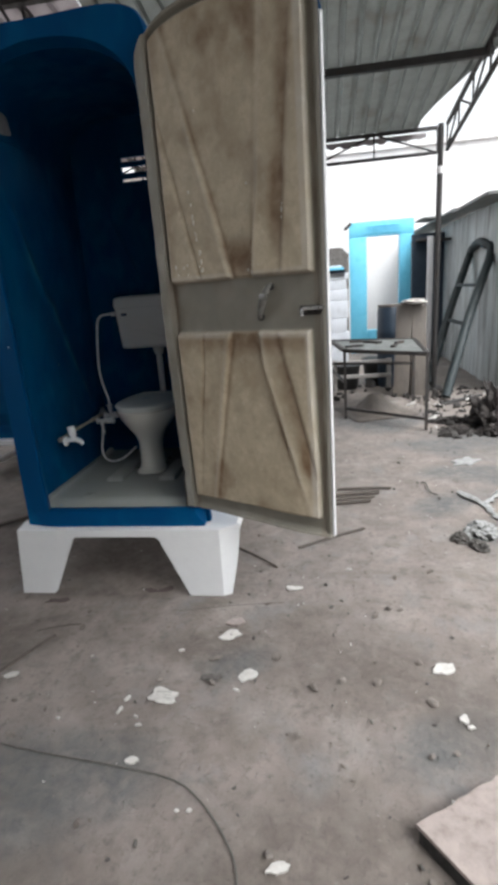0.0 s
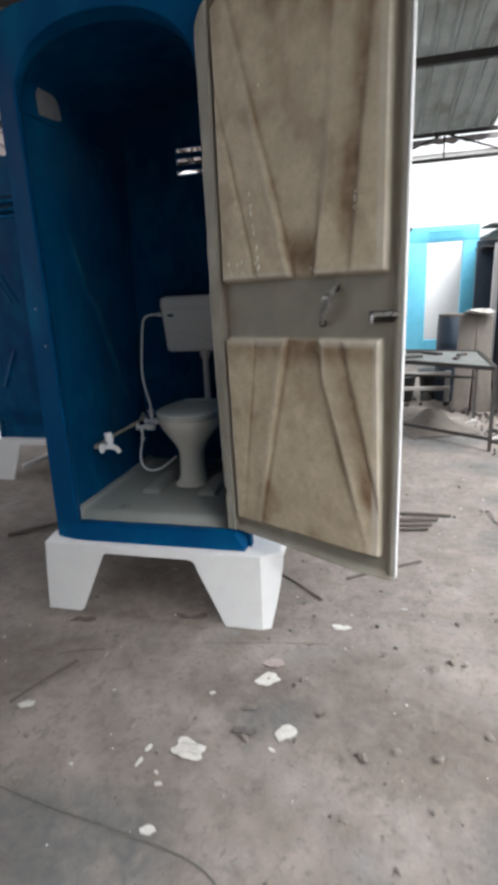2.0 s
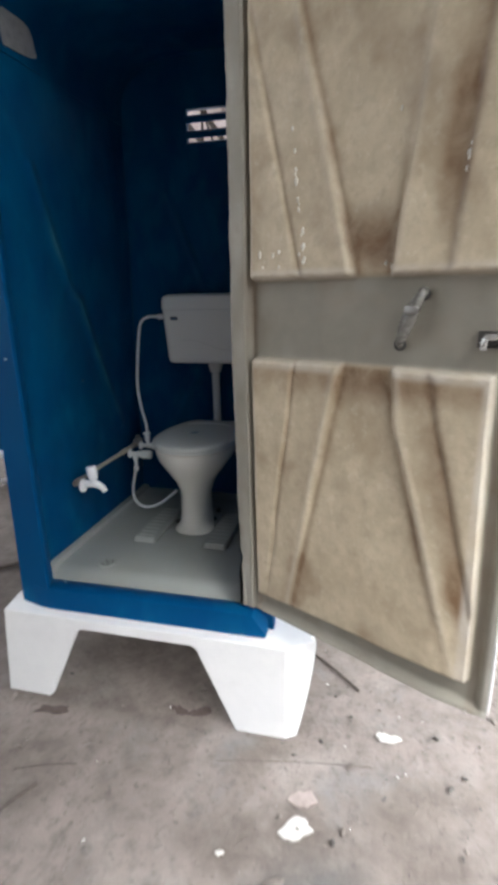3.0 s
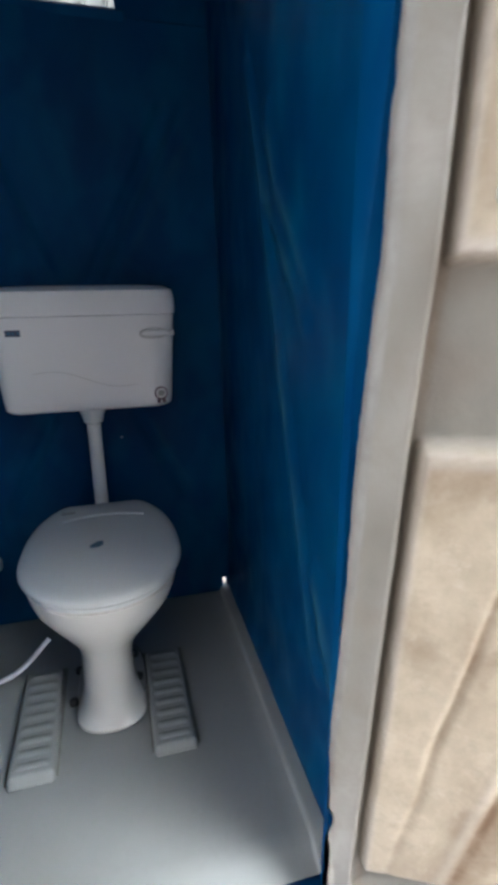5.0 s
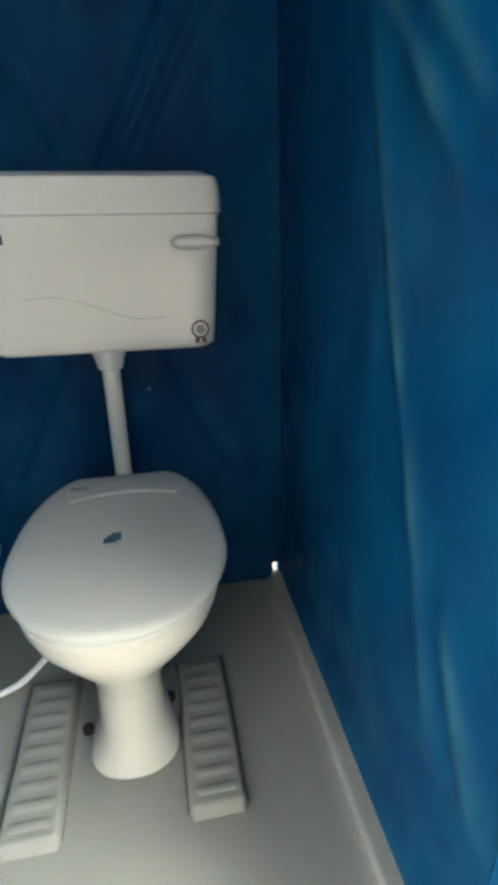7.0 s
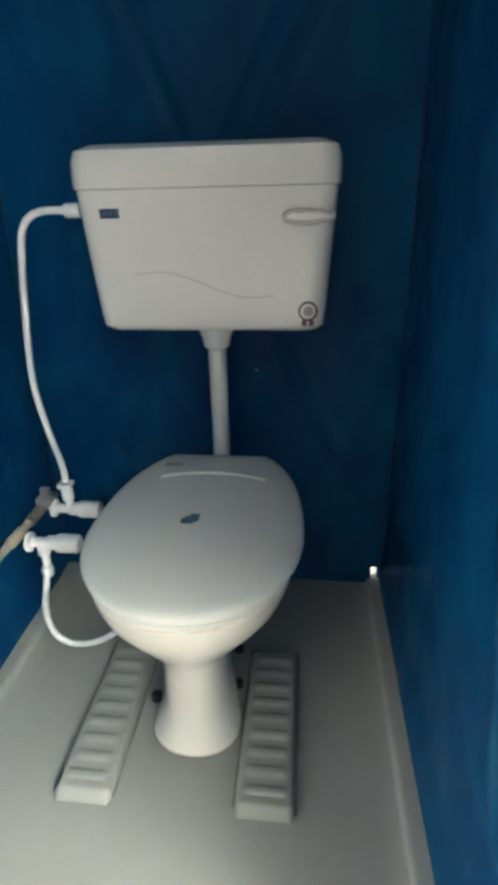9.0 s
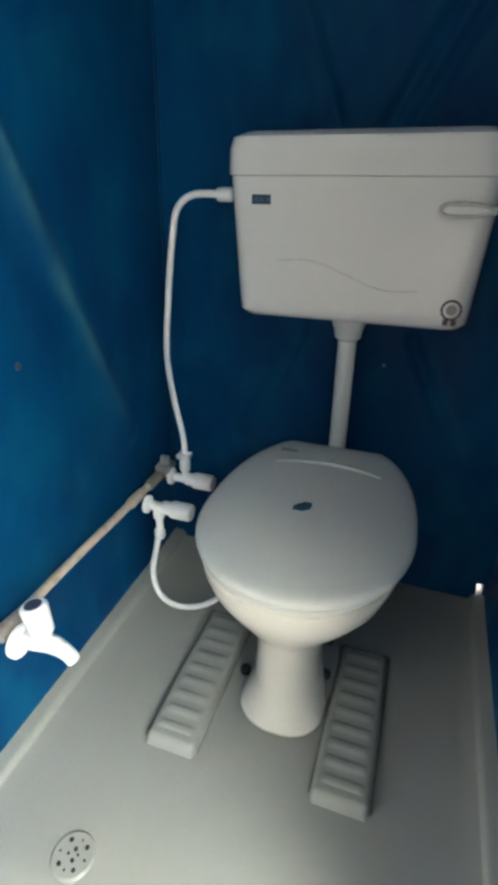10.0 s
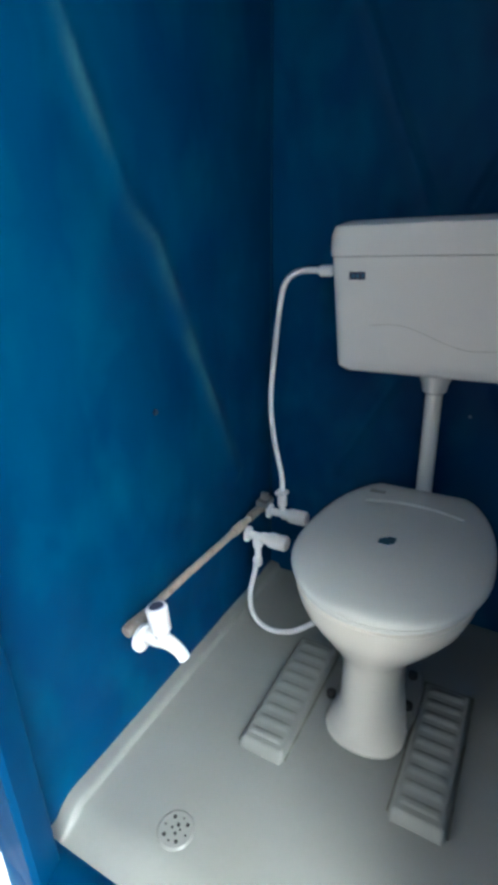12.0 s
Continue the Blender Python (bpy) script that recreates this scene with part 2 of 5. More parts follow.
def link(name, bm, material, parent=None, smooth=40):
    """One mesh object from a bmesh given in world metres."""
    if parent:
        bm.transform(spot(parent).inverted())
    bmesh.ops.recalc_face_normals(bm, faces=bm.faces)
    me = bpy.data.meshes.new(name)
    bm.to_mesh(me)
    bm.free()
    me.materials.append(material)
    if smooth:
        me.polygons.foreach_set("use_smooth", [True] * len(me.polygons))
        me.set_sharp_from_angle(angle=radians(smooth))
    ob = new(name, me)
    ob.parent = parent
    return ob


def part(name, bm, material, parent, label="", smooth=40):
    ob = link(name, bm, material, parent, smooth)
    return tagged(ob, label)


def thing(name, place, label, category, group="", kind=""):
    ob = new(name)
    ob.empty_display_size = 0.1
    ob.matrix_basis = Matrix.Translation(place)
    return tagged(ob, label, category, group, kind)


def box(x0, x1, y0, y1, z0, z1, bevel=0.0, bm=None, turn=None, segments=2):
    own = bmesh.new()
    bmesh.ops.create_cube(own, size=1)
    own.transform(Matrix.Translation(((x0 + x1) / 2, (y0 + y1) / 2, (z0 + z1) / 2)) @ Matrix.Diagonal((x1 - x0, y1 - y0, z1 - z0, 1)))
    if bevel:
        bmesh.ops.bevel(own, geom=own.edges[:], offset=bevel, segments=segments, affect="EDGES", profile=0.6)
    if turn is not None:
        own.transform(turn)
    return merge(bm, own)


def merge(bm, own):
    if bm is None:
        return own
    me = bpy.data.meshes.new("tmp")
    own.to_mesh(me)
    bm.from_mesh(me)
    own.free()
    bpy.data.meshes.remove(me)
    return bm


def rings(rows, closed=True, caps=(True, True), bm=None):
    """Skin through rows of points with the same count."""
    bm = bm or bmesh.new()
    vs = [[bm.verts.new(p) for p in row] for row in rows]
    n = len(rows[0])
    for a, b in zip(vs, vs[1:]):
        for i in range(n if closed else n - 1):
            j = (i + 1) % n
            bm.faces.new((a[i], a[j], b[j], b[i]))
    if closed and caps[0]:
        bm.faces.new(vs[0][::-1])
    if closed and caps[1]:
        bm.faces.new(vs[-1])
    return bm


def tube(points, r, n=12, bm=None, steps=6, radii=None):
    """A round bar along a smooth line through the points (steps=1: straight pieces)."""
    pts = [Vector(p) for p in points]
    line, rad = [], []
    radii = radii or [r] * len(pts)
    if steps == 1 or len(pts) < 3:
        line, rad = pts, radii
    else:
        for i in range(len(pts) - 1):
            a, b, c, d = pts[max(i - 1, 0)], pts[i], pts[i + 1], pts[min(i + 2, len(pts) - 1)]
            for k in range(steps):
                t = k / steps
                line.append(0.5 * (2 * b + (c - a) * t + (2 * a - 5 * b + 4 * c - d) * t * t + (3 * b - a - 3 * c + d) * t ** 3))
                rad.append(radii[i] + (radii[i + 1] - radii[i]) * t)
        line.append(pts[-1])
        rad.append(radii[-1])
    rows, up = [], Vector((0, 0, 1))
    for i, p in enumerate(line):
        d = (line[min(i + 1, len(line) - 1)] - line[max(i - 1, 0)]).normalized()
        if i == 0:
            up = d.orthogonal().normalized()
        else:
            up = (up - d * up.dot(d)).normalized()
        side = d.cross(up)
        rows.append([p + rad[i] * (math.cos(2 * math.pi * k / n) * up + math.sin(2 * math.pi * k / n) * side) for k in range(n)])
    return rings(rows, bm=bm)


def lathe(profile, place, axis="z", n=24, bm=None):
    """profile: (radius, height) pairs, turned round an axis through place."""
    own = bmesh.new()
    rows = [[(r * math.cos(2 * math.pi * k / n), r * math.sin(2 * math.pi * k / n), h) for k in range(n)] for r, h in profile]
    rings(rows, bm=own)
    spin = {"z": pose(0, 0, 0), "x": pose(0, 0, 0, 0, 90, 0), "y": pose(0, 0, 0, -90, 0, 0)}[axis]
    own.transform(Matrix.Translation(place) @ spin)
    return merge(bm, own)


def sheet(nu, nv, at, back, skip=None, bm=None):
    """A grid skin at(u, v), u and v from 0 to 1, with its back side moved by the vector back. skip(u, v): cells left open."""
    bm = bm or bmesh.new()
    back = Vector(back)
    front = [[bm.verts.new(at(i / nu, j / nv)) for j in range(nv + 1)] for i in range(nu + 1)]
    rear = [[bm.verts.new(v.co + back) for v in row] for row in front]
    gone = {(i, j) for i in range(nu) for j in range(nv) if skip and skip((i + 0.5) / nu, (j + 0.5) / nv)}
    for i in range(nu):
        for j in range(nv):
            if (i, j) in gone:
                continue
            q = [(i, j), (i + 1, j), (i + 1, j + 1), (i, j + 1)]
            bm.faces.new([front[a][b] for a, b in q])
            bm.faces.new([rear[a][b] for a, b in q[::-1]])
            for (a, b), (c, d), (e, f) in ((q[0], q[1], (i, j - 1)), (q[1], q[2], (i + 1, j)), (q[2], q[3], (i, j + 1)), (q[3], q[0], (i - 1, j))):
                if not (0 <= e < nu and 0 <= f < nv) or (e, f) in gone:
                    bm.faces.new((front[a][b], front[c][d], rear[c][d], rear[a][b]))
    return bm


def smooth_step(a, b, x):
    t = min(max((x - a) / (b - a), 0), 1)
    return t * t * (3 - 2 * t)


def crease(p, q, x, y, width):
    """How near (x, y) lies to the line from p to q: 1 on it, 0 beyond width."""
    p, q, s = Vector(p), Vector(q), Vector((x, y))
    k = min(max((s - p).dot(q - p) / (q - p).length_squared, 0), 1)
    return 1 - smooth_step(0, width, (s - p - k * (q - p)).length)


def mark(ob, name, weight):
    """Stores weight(x, y, z) on a mesh's points."""
    layer = ob.data.attributes.new(name, "FLOAT", "POINT")
    layer.data.foreach_set("value", [weight(*v.co) for v in ob.data.vertices])


# ---- ground and shed ----
def ground_height(x, y):
    v = Vector((x, y, 0))
    return 0.006 * noise.noise(v * 1.7) + 0.004 * noise.noise(v * 6) - 0.004


def make_ground():
    near = [i * 0.06 - 3.0 for i in range(151)]
    xs = [-80, -40, -20, -10, -6, -4] + near + [6.6, 7.5, 10, 20, 40, 80]
    ys = [-80, -40, -20, -10, -6, -4] + near + [6.6, 8, 10, 20, 40, 80]
    bm = bmesh.new()
    v = [[bm.verts.new((x, y, ground_height(x, y))) for y in ys] for x in xs]
    for i in range(len(xs) - 1):
        for j in range(len(ys) - 1):
            bm.faces.new((v[i][j], v[i + 1][j], v[i + 1][j + 1], v[i][j + 1]))
    ob = link("ground", bm, GROUND, smooth=180)
    # damp stains and trodden soil, with shade painted under plinth and table: (x, y, half length, half width, turn)
    damp_shade = ((2.30, 2.30, 0.75, 0.50, 0.2), (1.72, 1.05, 0.36, 0.16, 0.6), (2.10, 1.45, 0.50, 0.22, -0.3), (1.45, 3.0, 0.60, 0.42, 0.3), (1.95, 0.62, 0.34, 0.20, 1.0), (0.62, -0.40, 0.14, 0.09, 0.4), (1.30, -0.72, 0.22, 0.14, 0.5), (0.05, -0.95, 0.45, 0.20, 0.1))
    soil_shade = ((0.0, 0.45, 0.55, 0.5, 0.0), (-0.1, 0.02, 0.45, 0.07, 0.05), (-0.45, -0.35, 0.5, 0.22, 0.3), (0.9, -1.3, 0.7, 0.35, 0.2), (0.5, -0.33, 0.25, 0.10, 0.2), (1.1, -0.45, 0.5, 0.25, -0.4), (-0.9, 0.6, 0.7, 0.5, 0.0))

    def spread(spots, seed):
        def weight(x, y, z):
            most = 0.0
            for cx, cy, a, b, turn in spots:
                if abs(x - cx) > 2 * a or abs(y - cy) > 2 * a:
                    continue
                u, v = (x - cx) * math.cos(turn) + (y - cy) * math.sin(turn), (y - cy) * math.cos(turn) - (x - cx) * math.sin(turn)
                ragged = 0.45 * noise.noise(Vector((x * 3, y * 3, seed))) + 0.25 * noise.noise(Vector((x * 9, y * 9, seed)))
                most = max(most, 1 - smooth_step(0.45, 1.25, math.hypot(u / a, v / b) + ragged))
            return most
        return weight

    mark(ob, "damp_shade", spread(damp_shade, 3))
    mark(ob, "soil_shade", spread(soil_shade, 8))
    return tagged(ob, "dusty stained concrete yard floor with scattered scraps", "ground", kind="structure")


make_ground()


# roof carried on unseen behind the camera to hold back sky light
ROOF_END = -7.0


def roof_z(y):
    return 2.82 + 0.143 * (4.4 - y)


def ribbed(x0, x1, y0, y1, pitch, edge=None):
    """Roof sheet with trapezoid ribs along y; edge(y) trims its last side."""
    xs, x = [], x0
    while x < x1:
        for dx, h in ((0, 0), (pitch * 0.72, 0), (pitch * 0.76, 0.04), (pitch * 0.95, 0.04)):
            if x + dx <= x1:
                xs.append((x + dx, h))
        x += pitch
    bm = bmesh.new()
    ny = 40
    grid = []
    for j in range(ny + 1):
        y = y0 + (y1 - y0) * j / ny
        lim = edge(y) if edge else x1
        grid.append([(min(x, lim), y, roof_z(y) + h + 0.004 * noise.noise(Vector((x, y, 3)))) for x, h in xs])
    low = [[bm.verts.new(p) for p in row] for row in grid]
    for a, b in zip(low, low[1:]):
        for i in range(len(xs) - 1):
            if (b[i].co - b[i + 1].co).length > 1e-4 or (a[i].co - a[i + 1].co).length > 1e-4:
                bm.faces.new((a[i], a[i + 1], b[i + 1], b[i]))
    bmesh.ops.solidify(bm, geom=bm.faces[:], thickness=0.003)
    return bm


def torn(y):
    return 2.40 - 0.40 * smooth_step(2.9, 4.3, y) + 0.06 * noise.noise(Vector((0, y * 5, 0)))


tagged(link("ceiling", ribbed(-0.55, 2.6, ROOF_END, 4.5, 0.133, torn), ROOFING, smooth=20), "grey ribbed metal shed roof with a torn edge", "roof", kind="structure")
# its unseen west end at x -3.7 is set by the light let in
tagged(link("ceiling", ribbed(-3.7, -0.55, ROOF_END, 4.5, 0.2), PALEROOF, smooth=20), "pale weathered ribbed shed roof sheets", "roof", kind="structure")


def bar(a, b, w, bm=None):
    """A square steel bar from a to b."""
    a, b = Vector(a), Vector(b)
    own = bmesh.new()
    bmesh.ops.create_cube(own, size=1)
    own.transform(Matrix.Translation((a + b) / 2) @ (b - a).to_track_quat("Z", "Y").to_matrix().to_4x4() @ Matrix.Diagonal((w, w, (b - a).length, 1)))
    return merge(bm, own)


def truss(name, a, b, depth, panels, label):
    """Upper and lower chord from a to b with uprights and diagonals."""
    a, b, drop = Vector(a), Vector(b), Vector((0, 0, -depth))
    t = thing(name, a, label, "roof truss", "roof trusses")
    part("upper_chord", bar(a, b, 0.034), DARKSTEEL, t, smooth=0)
    part("lower_chord", bar(a + drop, b + drop, 0.030), DARKSTEEL, t, smooth=0)
    for i in range(panels):
        p, q = a.lerp(b, i / panels), a.lerp(b, (i + 1) / panels)
        part("upright", bar(p, p + drop, 0.016), DARKSTEEL, t, smooth=0)
        part("brace", bar(p + (drop if i % 2 == 0 else Vector()), q + (Vector() if i % 2 == 0 else drop), 0.016), DARKSTEEL, t, smooth=0)
    return t


truss("roof_truss", (2.2, 4.4, 2.80), (-3.7, 4.4, 2.79), 0.235, 9, "thin dark steel truss under the shed eave")
truss("roof_truss", (2.3, 4.4, 2.83), (2.3, -2.0, 3.75), 0.25, 13, "thin dark steel truss along the roof slope")
truss("roof_truss", (-0.9, 4.3, 2.80), (-0.9, -2.0, 3.70), 0.28, 10, "rusty steel truss over the blue cabins")
for y in (3.05, 1.7, 0.3, -1.0):
    z = roof_z(y) - 0.035
    tagged(link("purlin", bar((-3.65, y, z), (2.35, y, z), 0.055), DARKSTEEL, smooth=0), "dark steel purlin under the roof sheets", "purlin", "purlins", "structure")

post = thing("steel_post", (2.24, 4.42, 0), "dark steel post with a pale collar carrying the shed truss", "post")
part("shaft", lathe([(0.031, 0), (0.031, 2.84)], (2.24, 4.42, 0), n=16), DARKSTEEL, post)
part("base_plate", box(2.14, 2.34, 4.32, 4.52, 0, 0.02, 0.003), DARKSTEEL, post)
part("collar", lathe([(0.033, 2.36), (0.037, 2.37), (0.037, 2.42), (0.033, 2.43)], (2.24, 4.42, 0), n=16), WALLWHITE, post, "pale painted collar")


def wall(name, x0, x1, y0, y1, z1, material, label, cap=0.0):
    bm = box(x0, x1, y0, y1, -0.1, z1, 0.01)
    if cap:
        box(x0 - 0.05, x1 + 0.05, y0 - 0.05, y1 + 0.05, z1 - 0.002, z1 + cap, 0.01, bm)
    return tagged(link(name, bm, material, smooth=0), label, "wall", kind="structure")


wall("wall_north", -9, 12, 9.6, 9.8, 3.72, WALLWHITE, "bright whitewashed yard wall with a plain coping", 0.1)
# unseen walls added: west kept low for sky light, south blocks light
wall("wall_west", -6.3, -6.1, -7.3, 9.6, 1.6, WALLGREY, "unseen low grey wall added to close the yard")
wall("wall_south", -6.3, 12, -7.3, -7.1, 4.5, GREYSHEET, "unseen dark sheet wall added to hold back light")


# ---- the blue cabin ----
Z0, FLOOR = 0.33, 0.42           # underside of the body, tray floor
HW, Y0, Y1 = 0.42, 0.03, 0.975   # half width, front face, back face


def arch(cx, hw, z0, zs, zt, y, power=2.6, rise=10, n=28):
    """An upright outline with an arched top, from the lower left to the lower right."""
    pts = [(cx - hw, y, z0 + (zs - z0) * i / rise) for i in range(rise)]
    for i in range(n + 1):
        a = math.pi * (1 - i / n)
        c, s = math.cos(a), math.sin(a)
        pts.append((cx + hw * math.copysign(abs(c) ** (2 / power), c), y, zs + (zt - zs) * abs(s) ** (2 / power)))
    return pts + [(cx + hw, y, zs + (z0 - zs) * (i + 1) / rise) for i in range(rise)]


def draft(bm):
    """The moulded body narrows a little towards the top."""
    for v in bm.verts:
        v.co.x *= 1 - 0.05 * max(v.co.z - Z0, 0)
    return bm


def make_base(cab):
    """Plinth: a flat top over front and back panels cut into splayed legs, slanting corner panels and side strips."""
    outline = [(-0.458, -0.010), (0.488, -0.010), (0.556, 0.056), (0.556, 0.944), (0.488, 1.010), (-0.458, 1.010), (-0.474, 0.93), (-0.474, 0.07)]
    top = part("base", rings([[(x, y, z) for x, y in outline] for z in (0.312, 0.3365)]), WHITE, cab, "white painted plinth with four splayed legs", smooth=25)

    def leg_panel(front):
        flip = (lambda y: y) if front else (lambda y: 1.0 - y)
        rows = []
        for (xo, zo), (xi, zi), d in (((-0.502, 0), (-0.337, 0), 0.0), ((-0.470, 0.26), (-0.215, 0.255), -0.009), ((-0.464, 0.285), (-0.200, 0.285), -0.010), ((-0.460, 0.335), (-0.180, 0.299), -0.012),
                                      ((0.490, 0.335), (0.195, 0.299), -0.012), ((0.489, 0.285), (0.213, 0.285), -0.010), ((0.489, 0.26), (0.222, 0.255), -0.009), ((0.485, 0), (0.325, 0), 0.0)):
            rows.append([(xo, flip(d), zo), (xi, flip(d), zi), (xi, flip(d + 0.025), zi), (xo - math.copysign(0.02, xo), flip(d + 0.025), zo)])
        own = rings(rows)
        cut = [e for e in own.edges if all(abs(v.co.x) < 0.4 for v in e.verts) and e.calc_length() > 0.02]
        bmesh.ops.bevel(own, geom=cut, offset=0.004, segments=2, affect="EDGES")
        part("leg_panel", own, WHITE, top, smooth=25)

        def corner(p, q, r, t):
            # p, q: upper edge, r, t: lower edge, each (x, y)
            own = bmesh.new()
            rows = []
            for k in range(9):
                f = k / 8
                row = []
                for (xa, ya), (xb, yb) in ((p, r), (q, t)):
                    g = f ** 1.5 if (xa, ya) == q else f   # the outer edge bows outwards
                    row.append((xa + (xb - xa) * g, flip(ya + (yb - ya) * g), 0.3355 * (1 - f)))
                (xa, ya, z), (xb, yb, _) = row
                inx = -0.022 if xa > 0 else 0.022
                rows.append([row[0], row[1], (xb + inx, yb + flip(0.012) - flip(0), z), (xa + inx, ya + flip(0.02) - flip(0), z)])
            rings(rows, bm=own)
            part("corner_panel", own, WHITE, top, smooth=25)

        corner((0.4895, -0.0118), (0.572, 0.050), (0.4845, 0.0002), (0.518, 0.020))
        corner((-0.4598, -0.0118), (-0.477, 0.085), (-0.5018, 0.0002), (-0.506, 0.035))

    leg_panel(True)
    leg_panel(False)
    part("side_strip", box(0.534, 0.558, 0.054, 0.946, 0.275, 0.335, 0.004), WHITE, top)
    # unseen left side, brought down low to keep light from under the plinth
    part("side_strip", box(-0.479, -0.455, 0.083, 0.917, 0.09, 0.335, 0.004), WHITE, top)


RIGHT_RIBS = (((0.60, 1.70), (0.527, 1.51), (0.436, 1.42), (0.306, 1.285)), ((0.49, 1.60), (0.441, 1.485), (0.352, 1.405), (0.28, 1.33)), ((0.53, 1.47), (0.51, 1.417), (0.412, 1.153), (0.318, 0.927), (0.282, 0.822), (0.235, 0.69)), ((0.25, 0.88), (0.229, 0.839), (0.202, 0.777), (0.16, 0.69)))
LEFT_RIBS = (((0.30, 1.72), (0.359, 1.582), (0.463, 1.358), (0.521, 1.315), (0.60, 1.14), (0.717, 0.883), (0.76, 0.79)),)
BACK_RIBS = (((-0.20, 1.73), (-0.124, 1.555), (-0.035, 1.36)), ((0.27, 1.73), (0.186, 1.574), (0.055, 1.35)), ((0.325, 1.73), (0.236, 1.574), (0.100, 1.35)), ((-0.08, 0.99), (-0.21, 0.75)), ((0.15, 0.99), (0.27, 0.75)))


def wall_relief(ribs, s, z, high=0.008, wide=0.038):
    """How far a moulded wall swells out: soft pillowed panels above and below a middle band, with slanting ribs."""
    h = 0.0
    for line in ribs:
        h += high * max(crease(p, q, s, z, wide) for p, q in zip(line, line[1:]))
    h += 0.006 * noise.noise(Vector((s * 3, z * 2, 1.3))) + 0.003 * noise.noise(Vector((s * 9, z * 7, 5)))
    return h


def rib_streaks(ribs, s, z):
    """Pale streaks along the ribs, patchy and fading out towards their ends."""
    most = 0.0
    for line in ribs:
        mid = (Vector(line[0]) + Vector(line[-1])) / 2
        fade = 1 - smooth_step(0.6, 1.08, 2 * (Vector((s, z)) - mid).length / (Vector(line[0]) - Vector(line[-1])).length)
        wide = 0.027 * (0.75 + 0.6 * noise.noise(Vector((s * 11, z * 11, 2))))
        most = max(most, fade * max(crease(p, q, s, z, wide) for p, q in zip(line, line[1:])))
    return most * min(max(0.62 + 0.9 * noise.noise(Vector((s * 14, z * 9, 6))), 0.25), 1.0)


def make_body(cab):
    for sign, ribs in ((1, RIGHT_RIBS), (-1, LEFT_RIBS)):
        def at(u, v, sign=sign, ribs=ribs):
            y, z = 0.1 + 0.853 * u, Z0 + 1.72 * v
            edge = smooth_step(0, 0.05, u) * smooth_step(0, 0.05, 1 - u) * smooth_step(0.05, 0.1, v)
            foot = 0.015 * (1 - smooth_step(FLOOR, FLOOR + 0.12, z)) * smooth_step(0, 0.03, u)   # curves in to the tray
            return (sign * (0.397 - foot - edge * wall_relief(ribs, y, z)), y, z)
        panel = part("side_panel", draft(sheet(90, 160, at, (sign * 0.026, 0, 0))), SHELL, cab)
        mark(panel, "ridge", lambda x, y, z, ribs=ribs: rib_streaks(ribs, y, z))

    def back_at(u, v):
        x, z = -0.42 + 0.84 * u, Z0 + 1.57 * v
        edge = smooth_step(0, 0.08, u) * smooth_step(0, 0.08, 1 - u) * smooth_step(0.05, 0.1, v)
        foot = 0.036 * (1 - smooth_step(FLOOR, FLOOR + 0.13, z))   # curves forward to the tray
        return (x, 0.953 - foot - edge * wall_relief(BACK_RIBS, x, z, -0.009, 0.024), z)

    gap = lambda u, v: 0.933 < u < 0.952 and 0.067 < v < 0.084  # noqa: E731
    bm = sheet(120, 200, back_at, (0, 0.024, 0), gap)
    for x0, x1, z0, z1 in ((-0.42, -0.09, 1.9, 2.05), (0.175, 0.42, 1.9, 2.05)):
        box(x0, x1, 0.951, 0.977, z0 - 0.001, z1 + 0.001, 0, bm)
    top = arch(0, 0.42, 2.05, 2.051, 2.25, 0.951, 2.8, 1)
    rings([top, [(x, 0.977, z) for x, y, z in top]], bm=bm)
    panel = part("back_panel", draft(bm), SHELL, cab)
    mark(panel, "ridge", lambda x, y, z: 0.2 * rib_streaks(BACK_RIBS, x - 0.02, z))
    for z in (1.908, 1.950, 2.005):
        own = box(-0.094, 0.179, 0.948, 0.984, -0.011, 0.011, 0.004)
        own.transform(Matrix.Translation((0, 0.966, z)) @ pose(0, 0, 0, 28, 0, 0) @ Matrix.Translation((0, -0.966, 0)))
        part("louvre_slat", own, BLUE, cab)
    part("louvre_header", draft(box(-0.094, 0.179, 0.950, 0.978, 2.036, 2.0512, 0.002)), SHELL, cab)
    # roof vault
    rows = []
    for y, s in ((0.095, 0.975), (0.11, 0.99), (0.5, 1.0), (0.96, 1.0), (0.985, 0.985)):
        o = arch(0, 0.424 * s, 2.0, 2.05, 2.05 + 0.230 * s, y, 6.0, 2)
        i = arch(0, 0.392, 2.0, 2.03, 2.225, y, 2.9, 2)
        rows.append(o + i[::-1])
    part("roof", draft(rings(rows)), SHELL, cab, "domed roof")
    # arched front surround
    cx, hw = 0.012, 0.325
    ring = [arch(0, 0.427, Z0, 2.05, 2.275, 0.118, 6.5), arch(0, 0.436, Z0, 2.05, 2.290, 0.110, 6.5), arch(0, 0.437, Z0, 2.05, 2.291, 0.066, 6.5), arch(0, 0.4335, Z0, 2.05, 2.287, 0.054, 6.2),
            arch(0.008, 0.378, Z0 + 0.05, 2.02, 2.245, 0.044, 3.2), arch(cx, hw + 0.014, 0.40, 2.01, 2.224, 0.034, 2.2), arch(cx, hw + 0.003, 0.40, 2.003, 2.216, 0.033, 2.2), arch(cx, hw, 0.40, 2.0, 2.214, 0.042, 2.2),
            arch(0.002, hw + 0.007, 0.40, 2.0, 2.205, 0.085, 2.2), arch(0.002, hw + 0.010, 0.40, 2.0, 2.203, 0.089, 2.2), arch(0.002, hw + 0.018, 0.40, 2.0, 2.206, 0.092, 2.2)]
